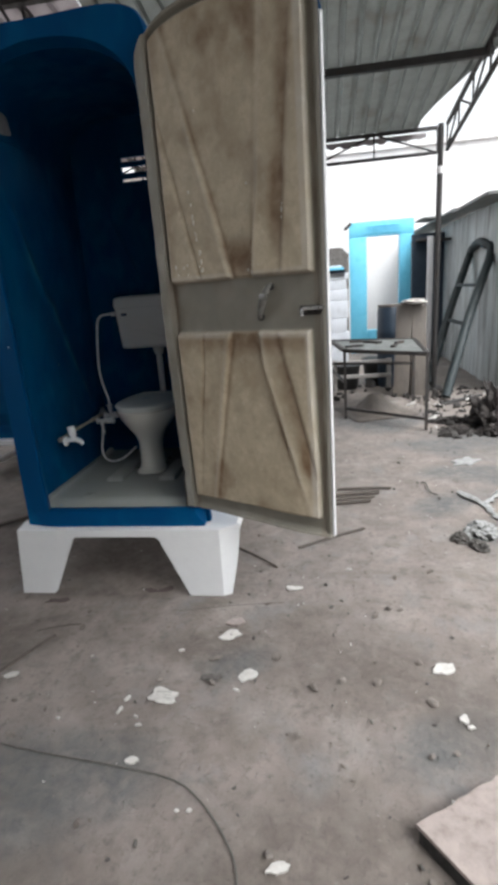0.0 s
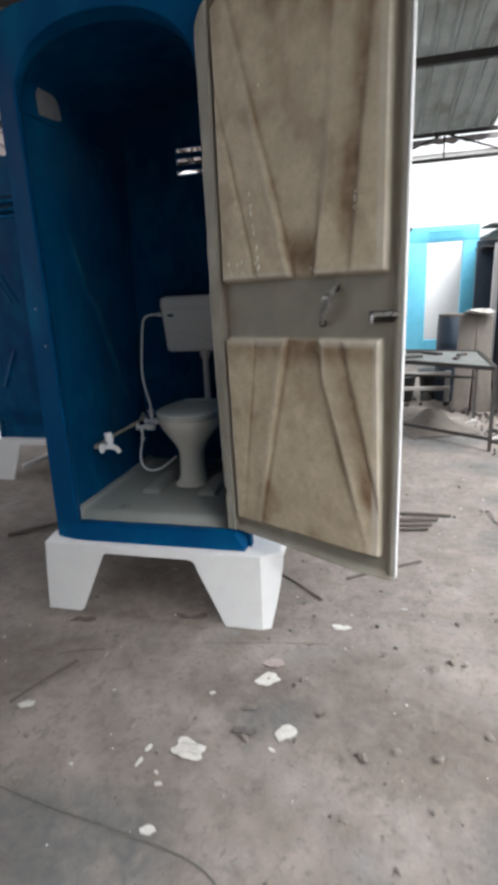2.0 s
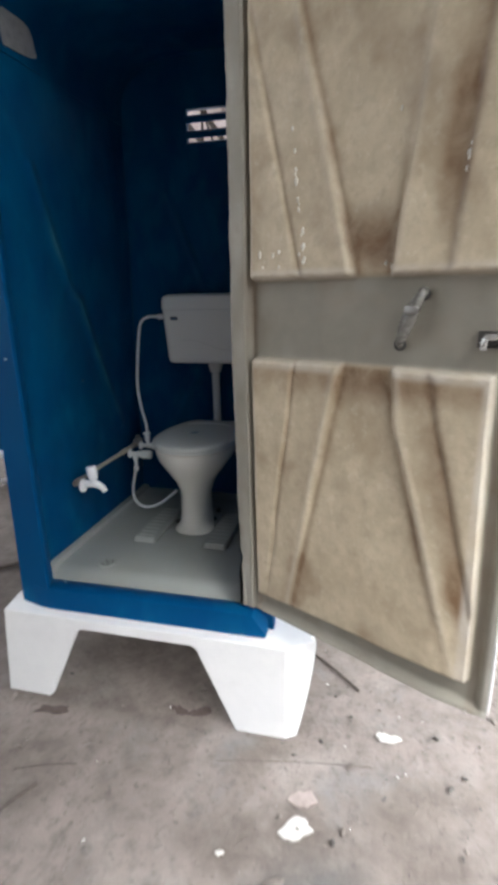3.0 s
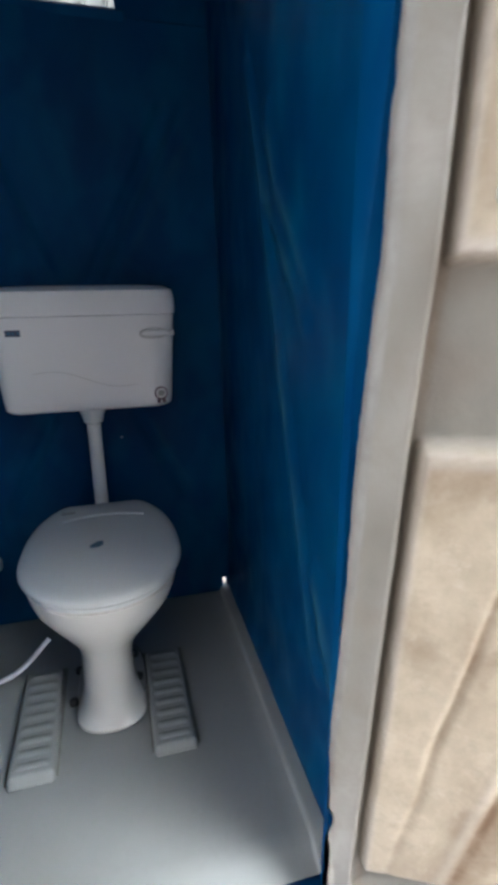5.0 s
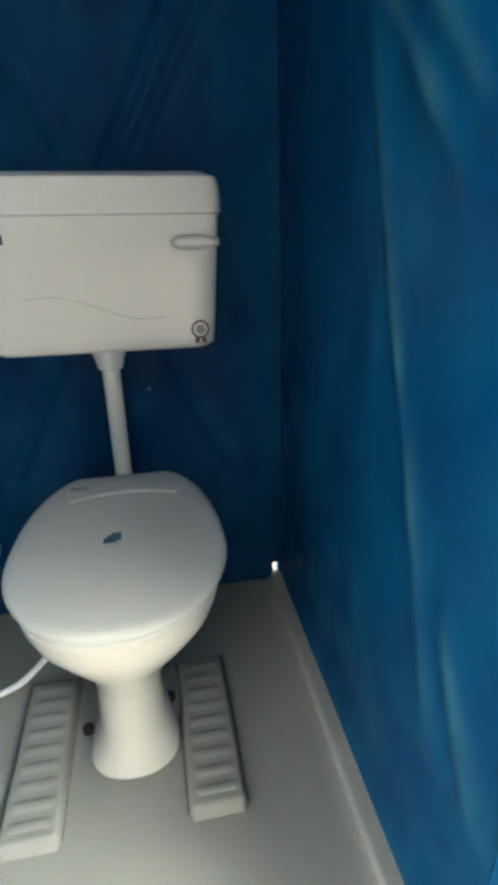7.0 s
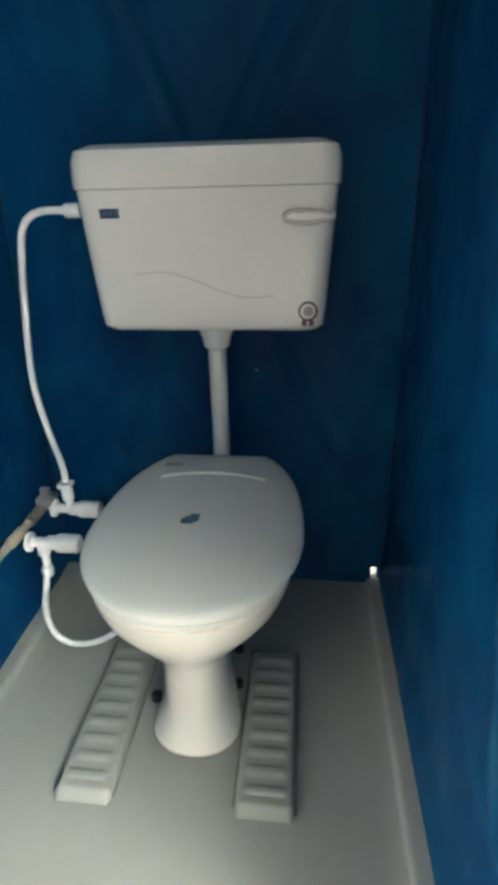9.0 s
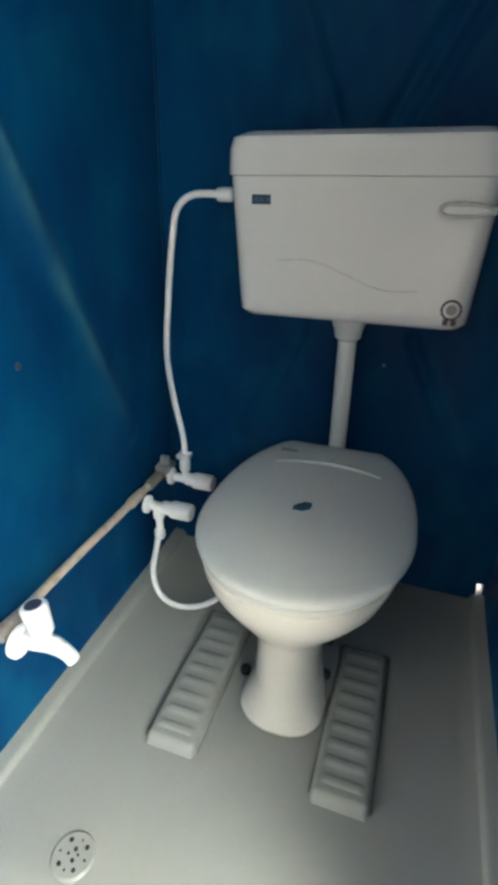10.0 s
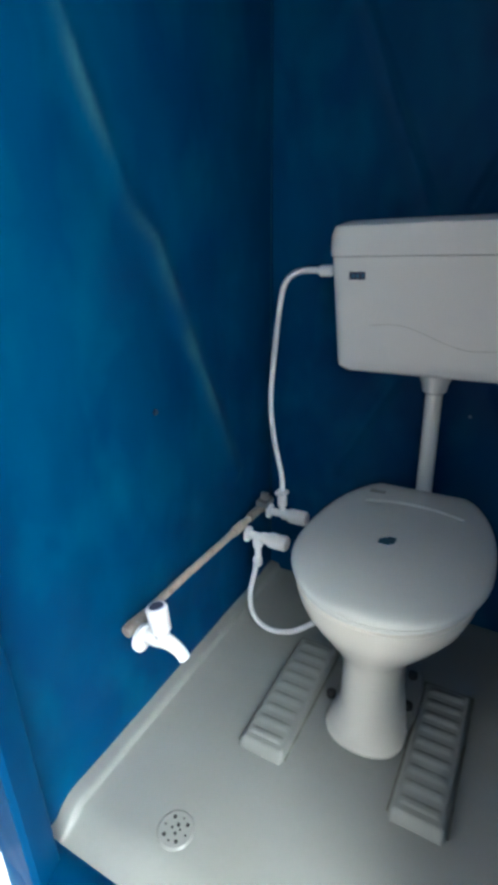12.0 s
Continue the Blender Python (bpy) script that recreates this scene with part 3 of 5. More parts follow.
    flat = (0.118, 0.110, 0.052, 0.036, 0.031)   # the hinge side stays square
    for row, y1 in zip(ring, flat):
        row[:] = [(x, y + (y1 - y) * smooth_step(-0.05, 0.30, x), z) for x, y, z in row]
    # below the upper hinge the jamb stands back, and the door edge lies in the rebate
    ring[:] = [[(x, y + max(0.072 - y, 0) * smooth_step(0.27, 0.32, x) * (1 - smooth_step(1.25, 1.6, z)), z) for x, y, z in row] for row in ring]
    ring[5:] = [[(x + 0.009 * smooth_step(0.2, 0.32, x) * (1 - smooth_step(1.9, 2.1, z)), y, z) for x, y, z in row] for row in ring[5:]]
    ring[:5] = [[(x * (1 - 0.05 * max(z - Z0, 0)), y, z) for x, y, z in row] for row in ring[:5]]
    bm = rings([[row[i] for row in ring] for i in range(len(ring[0]))], bm=None)
    part("front_surround", bm, BLUE, cab, "arched door surround")
    rows = []
    for x in [-0.421 + 0.842 * i / 20 for i in range(21)]:
        w = 0.0018 * noise.noise(Vector((x * 9, 2, 0)))
        o = 0.24 * max(-x - 0.325, 0)   # rounds back at the corners
        slant = 1 - 0.75 * smooth_step(0.37, 0.43, x)   # the end slopes down under the door
        zs = [Z0 - 0.012 + slant * (z - Z0 + 0.012) for z in (0.36, 0.385, 0.405, 0.410)]
        rows.append([(x, 0.024 + w + o, Z0 - 0.012 + 2 * w), (x, 0.026 + o, zs[0]), (x, 0.029 + o, zs[1]), (x, 0.033 + o, zs[2]), (x, 0.045 + o * 0.8, zs[3]), (x, 0.08, 0.405), (x, 0.108, 0.396), (x, 0.112, 0.39), (x, 0.112, Z0)])
    part("door_sill", rings(rows), BLUE, cab, "chipped blue sill under the doorway")


def make_tray(cab):
    bm = bmesh.new()
    # flat floor that rolls down at the doorway, with a raised cove along the other three sides
    rows = []
    for k in range(49):
        y = 0.108 + 0.827 * k / 48
        lip = smooth_step(0.0, 0.06, y - 0.106)
        f = FLOOR - 0.022 * (1 - lip) + 0.004 * smooth_step(0.87, 0.90, y)
        rim = 0.014 * smooth_step(0.0, 0.03, y - 0.110)
        half = [(0.40, 0.36 - f), (0.40, rim * 1.15), (0.382, rim * 1.1), (0.362, rim), (0.3575, rim * 0.94), (0.3545, rim * 0.78), (0.353, rim * 0.5), (0.351, rim * 0.15), (0.347, 0.0), (0.32, 0.0), (0.1, 0.0)]
        rows.append([(-x, y, f + h) for x, h in half] + [(x, y, f + h) for x, h in half[::-1]])
    rings(rows, bm=bm)
    tray = part("floor_tray", bm, TRAY, cab, "grey-white moulded floor tray with a raised rim")
    for x in (-0.132, 0.150):
        rows = []
        for k in range(127):
            y = 0.38 + 0.31 * k / 126
            end = min(k, 126 - k)
            rise = 0.018 * smooth_step(-2, 6, end)
            rib_up = 0.0036 * smooth_step(-0.6, 1.0, math.sin(2 * math.pi * (y - 0.404) / 0.031)) if 0.405 < y < 0.675 else 0
            w = 0.045 - 0.005 * (1 - smooth_step(-2, 7, end))
            side = [(w + 0.002, -0.004), (w, rise * 0.35), (w - 0.002, rise * 0.7), (w - 0.005, rise * 0.92), (w - 0.009, rise), (0.033, rise), (0.029, rise + rib_up * 0.8), (0.022, rise + rib_up)]
            rows.append([(x - a, y, FLOOR + h) for a, h in side] + [(x + a, y, FLOOR + h) for a, h in side[::-1]])
        own = rings(rows)
        part("foot_rest", own, TRAY, tray, "ribbed moulded foot rest")
        part("dark_seam", box(x - 0.0495, x + 0.0495, 0.392, 0.695, FLOOR - 0.004, FLOOR + 0.0022, 0.001), DARKSEAM, tray, "thin dark strip round the foot rest")
    own = lathe([(0.031, FLOOR - 0.002), (0.031, FLOOR + 0.002), (0.028, FLOOR + 0.0045), (0.004, FLOOR + 0.004)], (-0.188, 0.203, 0))
    drain = part("drain_cover", own, TRAY, tray, "round white perforated drain cover")
    holes = bmesh.new()
    for r, n in ((0.007, 4), (0.0195, 8)):
        for k in range(n):
            a = 2 * math.pi * (k + 0.18 * math.sin(k * 5)) / n + r * 40
            wide = 0.0024 + 0.0009 * math.sin(k * 3 + n)
            lathe([(wide, FLOOR + 0.0035), (wide, FLOOR + 0.0056)], (-0.188 + r * math.cos(a), 0.203 + r * math.sin(a), 0), n=8, bm=holes)
    return tray, holes, drain


def make_patch(cab):
    """A plate that paints a pale patch of reflected light high inside one wall, following the vault."""
    def at(u, v):
        a, b = 2 * u - 1, 2 * v - 1
        p, q = a * math.sqrt(1 - 0.20 * b * b), b * math.sqrt(1 - 0.20 * a * a)
        p, q = p * (1 + 0.15 * noise.noise(Vector((q, 1, 0)))), q * (1 + 0.15 * noise.noise(Vector((p, 5, 0))))
        y, z = 0.300 + 0.074 * p - 0.020 * q * (0.5 + 0.5 * p), 2.064 + 0.042 * q * (1 - 0.2 * p) + 0.004 * p
        k = min(max((z - 2.03) / 0.195, 0), 1)
        x = 0.392 * (1 - k ** 2.9) ** (1 / 2.9) * (1 - 0.05 * (z - Z0))
        return (-x + 0.004, y, z)
    part("light_patch", sheet(8, 8, at, (-0.003, 0, 0)), PATCHGREY, cab, "pale plate standing in for a patch of reflected light")


cabin = thing("toilet_cabin", (0, 0, 0), "blue moulded fibreglass toilet cabin on a white plinth, door open", "toilet cabin")
make_base(cabin)
make_body(cabin)
tray, drain_holes, drain = make_tray(cabin)
other = copy_thing(cabin, pose(-1.53, 2.53, 0, 0, 0, 180))
tagged(other, "blue moulded fibreglass toilet cabin seen from behind, louvred back")
for o in other.children_recursive:
    if o.name.startswith(("drain_cover", "foot_rest", "dark_seam")):
        bpy.data.objects.remove(o)
make_patch(cabin)
for x in (-0.3745, 0.3745):
    part("corner_seam", tube([(x * 1.056, 0.943, 0.45), (x * 1.02, 0.943, 1.2), (x * 0.985, 0.943, 1.88)], 0.003, 6), SEAM, cabin, "pale resin seam in the corner")
part("paint_chip", lathe([(0.004, 0.0), (0.003, 0.0025)], (0.097, 0.942, 0.937), "y", 8), CHIP, cabin, "tiny pale chip in the paint")
part("screw_hole", lathe([(0.006, 0.0), (0.0055, 0.003)], (-0.380, 0.48, 1.023), "x", 12), DARKINK, cabin, "small dark hole in the wall")
for x, z, r in ((-0.359, 1.303, 0.0045), (-0.340, 1.162, 0.0045), (-0.240, 0.444, 0.004)):
    part("rivet", lathe([(r, 0.0), (r, 0.003), (r * 0.5, 0.005)], (x, 0.026, z), "y", 10), CHIP, cabin, "worn pale rivet head")
part("drain_hole", drain_holes, BLACK, drain)


# door: u along its width from the hinge, z up, d out of the inner face
DW, DZ0, DZS, DZT = 0.68, 0.416, 2.03, 2.22
DOOR = Matrix.Translation((0.346, 0.012, 0)) @ Matrix.Rotation(radians(-20.3), 4, "Z")


def door_top(u):
    c = abs(2 * u / DW - 1)
    return DZS + (DZT - DZS) * max(1 - c ** 2.9, 0) ** (1 / 2.9)


def door_fold(z):
    """The four fold lines at a height, from the hinge side: outer, inner, inner, outer; each panel's lines draw together at the middle rail."""
    low = z < 1.27
    k = (1.170 - z) / 0.69 if low else (z - 1.362) / 0.69   # 0 at the middle rail, 1 far from it
    if low:
        d = 1.18 - z
        return low, k, (0.188 - 0.135 * d, 0.305 - 0.187 * d, 0.417 + 0.10 * d + 0.19 * max(d - 0.13, 0), 0.494 + 0.25 * d)
    d = z - 1.38
    return low, k, (0.194 - 0.235 * d, 0.322 - 0.255 * d, 0.409 + 0.105 * d, 0.520 + 0.10 * d)


def panel_span(u, z, e):
    """1 on a panel, 0 on the rim and the rail, blended over e."""
    top = door_top(min(max(u, 0.03), DW - 0.03)) - 0.035
    z0, z1 = (0.474 + 0.02 * u, 1.174) if z < 1.27 else (1.362, top)
    hi = 0.634 - 0.012 * smooth_step(0.5, 1.17, z) * (z < 1.27)
    return smooth_step(0.062 - e, 0.062 + e, u) * smooth_step(-hi - e, -hi + e, -u) * smooth_step(z0 - e, z0 + e, z) * smooth_step(-z1 - e, -z1 + e, -z)


def panel_rise(u, z):
    """Relief of the door's inner face, in metres: two pillowed panels stepped by slanting bands, a middle rail and a turned rim."""
    h = 0.0
    inside = panel_span(u, z, 0.005)
    if inside > 0:
        low, k, (a, b, c, d) = door_fold(z)
        wob = 0.004 * noise.noise(Vector((u * 4, z * 9, 1)))
        u1 = u + wob
        centre = 0.005 + 0.017 * smooth_step(0.0, 0.95, k)
        ease = 0.0 if low else 0.03 * smooth_step(0.15, 0.5, k)   # the upper fold flattens out
        band = max(1 - smooth_step(b - 0.007, b + 0.005, u1), smooth_step(c - 0.005 - ease, c + 0.007 + ease, u1))
        lip = 0.0025 * (math.exp(-((u1 - b + 0.014) / 0.008) ** 2) + math.exp(-((u1 - c - 0.014) / 0.008) ** 2))
        side = max(1 - smooth_step(a - 0.006, a + 0.006, u1), smooth_step(d - 0.006, d + 0.006, u1))
        groove = math.exp(-((u1 - a) / 0.006) ** 2) + 0.8 * math.exp(-((u1 - d) / 0.008) ** 2)
        hollow = math.exp(-((u1 - d + 0.02) / 0.022) ** 2) * (0.4 if low else 1.0)
        fade = 1 - 0.7 * smooth_step(0.5, 1.0, k)
        h += inside * (centre + fade * ((0.0255 - centre) * band + lip + 0.004 * side - 0.0055 * groove - 0.004 * hollow) + (1 - fade) * 0.004)
    rim = max(1 - smooth_step(0.047, 0.054, u), 0.5 * smooth_step(DW - 0.03, DW - 0.012, u), 0.7 * (1 - smooth_step(0.004, 0.022, z - DZ0)))
    arc = smooth_step(-0.022, -0.006, z - door_top(min(max(u, 0.004), DW - 0.004)))
    h += 0.030 * max(rim, 0.6 * arc) - 0.006 * (1 - smooth_step(0.0, 0.009, u))
    return h + 0.0022 * noise.noise(Vector((u * 12, z * 12, 7))) + 0.004 * noise.noise(Vector((u * 3, z * 3, 2)))


def door_place(u, z, rise):
    """A point of the door in its own frame. The hinge side lies a little back, and more so towards the foot, where the door is twisted."""
    k = min(max((1.37 - z) / 0.7, 0), 1.3)
    near, by = max(1 - u / 0.55, 0), max(1 - u / 0.6, 0)
    ragged = (0.003 * noise.noise(Vector((z * 7, 3, 0))) + 0.002 * noise.noise(Vector((z * 40, 9, 0)))) * (1 - smooth_step(0, 0.03, u))
    notch = 0.012 * math.exp(-((z - 0.575) / 0.022) ** 2) * (1 - smooth_step(0, 0.02, u))
    return (u + (-0.006 - 0.022 * k + 0.007 * smooth_step(1.15, 1.6, z)) * near + ragged + notch, 0.03 * by + 0.046 * k * near - rise, z)


def door_marks(u, z):
    """Bare grey rim and rail, brown resin and painted shade along the folds, pale edges part worn, part painted as lit.
    """
    resin, pale = 0.0, 0.0
    panel = panel_span(u, z, 0.007)
    if panel > 0:
        low, k, (a, b, c, d) = door_fold(z)
        blot = 0.5 + 0.9 * noise.noise(Vector((u * 7, z * 5, 3))) + 0.4 * noise.noise(Vector((u * 23, z * 15, 8)))
        run = 0.5 + 0.8 * noise.noise(Vector((u * 26, z * 3.5, 5)))
        near = 1 - 0.5 * smooth_step(0.6, 1.0, k)
        # narrow dark lines paint the shaded side of each fold step
        line = max(0.62 * math.exp(-((u - a - 0.001) / 0.007) ** 2), 0.75 * math.exp(-((u - b - 0.006) / 0.010) ** 2), 0.6 * (1 if low else 1 - 0.8 * smooth_step(0.2, 0.45, k)) * math.exp(-((u - c + 0.005) / 0.008) ** 2), 0.6 * math.exp(-((u - d) / 0.010) ** 2)) * near
        wide = 0.9 * math.exp(-((u - d + 0.018) / 0.026) ** 2) * smooth_step(0.04, 0.2, k) + 0.35 * smooth_step(a, a + 0.03, u) * (1 - smooth_step(b - 0.03, b, u)) * run * (1.0 if low else 0.3)
        mid = smooth_step(b - 0.006, b + 0.008, u) * (1 - smooth_step(c - 0.008, c + 0.006, u))
        pool = math.exp(-((k - (0.03 if low else 0.10)) / 0.085) ** 2) * mid
        far = 0.45 * mid * smooth_step(0.35, 0.9, k) * blot * (0.5 if low else 1.0)
        top = math.exp(-((k - 0.05) / 0.055) ** 2) * (1 - mid) if low else 0.0
        resin = panel * min(max(line * (0.6 + 0.5 * blot) + wide * (0.25 + 0.9 * blot) + pool * (1.15 + 0.5 * (blot - 0.5)) + far + top * (0.35 + 0.8 * blot) + 0.3 * smooth_step(0.55, 1.0, blot), 0), 1)
        edge = max(smooth_step(0.600, 0.614, u), 0.6 * (1 - smooth_step(0.066, 0.076, u)), 0.9 * (1 - smooth_step(0.010, 0.026, 1.172 - z if low else z - 1.362)) * (1 - mid))
        # pale strips beside the inner folds, painted as if lit
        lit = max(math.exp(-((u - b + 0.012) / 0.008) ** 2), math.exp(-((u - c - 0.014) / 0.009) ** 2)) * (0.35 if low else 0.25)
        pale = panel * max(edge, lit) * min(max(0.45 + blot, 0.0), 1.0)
    rim = 1 - panel
    if rim > 0:
        # dusty smudges on the rail, worn hinge-side roll, shade painted into the channel round the panels
        smudge = max(noise.noise(Vector((u * 9, z * 14, 6))) + 0.5 * noise.noise(Vector((u * 30, z * 30, 2))), 0)
        channel = smooth_step(0.050, 0.056, u) * (1 - smooth_step(0.062, 0.070, u)) + 0.7 * smooth_step(0.630, 0.637, u) * (1 - smooth_step(0.650, 0.664, u))
        resin = max(resin, rim * (0.30 * smudge + 0.35 * channel))
        pale = max(pale, 0.25 * rim * max(noise.noise(Vector((u * 16, z * 11, 15))), 0), rim * smooth_step(DW - 0.012, DW - 0.006, u) * 0.6)
    pale = max(pale, rim * (1 - smooth_step(0.040, 0.050, u)) * (0.30 + 0.5 * noise.noise(Vector((u * 20, z * 7, 4)))), rim * (1 - smooth_step(0.007, 0.013, u)) * 0.7)
    return rim, resin, pale


def make_door(cab):
    def at(u, v, rise=None):
        z = DZ0 + v * (door_top(min(max(u, 0.002), DW - 0.002)) - DZ0)
        return door_place(u, z, panel_rise(u, z) if rise is None else rise), (u, z)

    us = [0.003 * i for i in range(32)] + [0.096 + 0.0036 * i for i in range(135)] + [0.582 + 0.0035 * i for i in range(29)]
    nv, bm, marks = 330, bmesh.new(), []
    columns = [(0.0, -0.004)] + [(u, None) for u in us]   # the first column turns the edge back to the outer skin
    grid = []
    for u, rise in columns:
        grid.append([])
        for j in range(nv + 1):
            p, where = at(min(u, DW), j / nv, rise)
            grid[-1].append(bm.verts.new(p))
            marks.append(door_marks(*where))
    for i in range(len(columns) - 1):
        for j in range(nv):
            bm.faces.new((grid[i][j], grid[i + 1][j], grid[i + 1][j + 1], grid[i][j + 1]))
    bm.transform(spot(cab).inverted() @ DOOR)
    for v in bm.verts:
        if v.co.x > 0.322 and v.co.z < 1.3:
            v.co.y = min(v.co.y, 0.066)   # it rests against the surround
    me = bpy.data.meshes.new("door")
    bm.to_mesh(me)
    bm.free()
    me.materials.append(FIBRE)
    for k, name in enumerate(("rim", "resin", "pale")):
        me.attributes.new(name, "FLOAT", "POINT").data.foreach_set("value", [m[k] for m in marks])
    me.polygons.foreach_set("use_smooth", [True] * len(me.polygons))
    door = new("door", me)
    door.parent = cab
    tagged(door, "open moulded door, its raw beige fibreglass inner face showing")
    # outer skin, painted
    own = sheet(40, 60, lambda u, v: at(0.004 + (DW - 0.006) * u, v, -0.005)[0], (0, 0.010, 0))
    own.transform(DOOR)
    for v in own.verts:
        if v.co.x > 0.322 and v.co.z < 1.3:
            v.co.y = min(v.co.y, 0.070)
    part("outer_skin", own, BLUE, door, "blue painted outer skin", smooth=20)
    own = bmesh.new()
    box(DW - 0.002, DW + 0.004, -0.008, 0.012, DZ0 + 0.002, 2.06, 0.002, own)
    own.transform(DOOR)
    part("edge_strip", own, WHITE, door, "white edge strip")
    # bent grab handle
    own = tube([(0.478, 0.0, 1.330), (0.475, -0.018, 1.324), (0.463, -0.024, 1.300), (0.454, -0.025, 1.277), (0.445, -0.023, 1.252), (0.436, -0.016, 1.230), (0.433, 0.0, 1.222)], 0.010, 12, radii=[0.007, 0.009, 0.0125, 0.0145, 0.012, 0.008, 0.007])
    own.transform(DOOR)
    hd = part("handle", own, HANDLE, door, "bent smoky grey plastic pull handle with dark feet")
    # bright bit added on the grip to paint its highlight
    own = box(0.448, 0.474, -0.042, -0.028, 1.286, 1.302, 0.004)
    own.transform(DOOR)
    part("clip", own, STEEL, hd, "bright steel bit standing in for a highlight")
    for u, z in ((0.475, 1.324), (0.433, 1.224)):
        own = lathe([(0.013, 0.0), (0.013, 0.004), (0.008, 0.007)], (0, 0, 0), "y", 14)
        own.transform(DOOR @ pose(u, 0.0, z, 0, 0, 180))
        part("foot_plate", own, BLACK, hd)
    rng = random.Random(12)
    drips = [(0.211 - 0.130 * (z - 1.40) + rng.uniform(-0.004, 0.004), z + rng.uniform(-0.008, 0.008), rng.uniform(0.0025, 0.0075)) for z in (1.398, 1.404, 1.421, 1.427, 1.452, 1.466, 1.50, 1.508, 1.516, 1.552, 1.575, 1.581, 1.588, 1.62, 1.66)]
    drips += [(rng.uniform(0.09, 0.2), rng.uniform(1.375, 1.43), rng.uniform(0.002, 0.006)) for _ in range(7)]
    drips += [(0.392, 1.385, 0.004), (0.408, 1.378, 0.005), (0.541, 1.558, 0.007), (0.538, 1.535, 0.004), (0.543, 1.575, 0.003), (0.41, 1.655, 0.004), (0.23, 1.90, 0.004)]
    for u, z, r in drips:
        own = bmesh.new()
        bmesh.ops.create_icosphere(own, subdivisions=2, radius=1)
        for v in own.verts:
            v.co *= 1 + 0.35 * noise.noise(v.co * 1.7 + Vector((z * 20, 0, 0)))
        own.transform(DOOR @ Matrix.Translation(door_place(u, z, panel_rise(u, z))) @ Matrix.Diagonal((r * 0.62, 0.0032, r * 1.3, 1)))
        part("resin_drip", own, DRIP, door, "hardened pale drip of resin")
    # slide bolt
    own = box(0.582, 0.668, -0.007, 0.002, 1.224, 1.256, 0.002)
    own.transform(DOOR)
    bolt = part("slide_bolt", own, RUST, door, "steel slide bolt near the free edge")
    own = tube([(0.596, -0.026, 1.222), (0.598, -0.026, 1.238), (0.608, -0.024, 1.246), (0.674, -0.020, 1.247)], 0.0062, 10, steps=4)
    own.transform(DOOR)
    part("bar", own, ZINC, bolt, "bright bent bolt rod")
    for u in (0.612, 0.636, 0.660):
        own = box(u - 0.005, u + 0.005, -0.022, -0.004, 1.232, 1.256, 0.003)
        own.transform(DOOR)
        part("staple", own, DARKSTEEL, bolt)


make_door(cabin)


# ---- fittings inside the cabin ----
TX = 0.033   # middle of the closet


def egg(hw, y0, y1, ym, z, nf=2.0, nb=2.0, n=48, cx=TX, cut=9.0):
    """A closed outline, rounder in front (y0) than behind (y1), widest at ym."""
    pts = []
    for k in range(n):
        a = 2 * math.pi * k / n
        c, s = math.cos(a), math.sin(a)
        e = nb if s > 0 else nf
        y = ym + (y1 - ym if s > 0 else ym - y0) * math.copysign(abs(s) ** (2 / e), s)
        pts.append((cx + hw * math.copysign(abs(c) ** (2 / e), c), min(y, cut), z))
    return pts


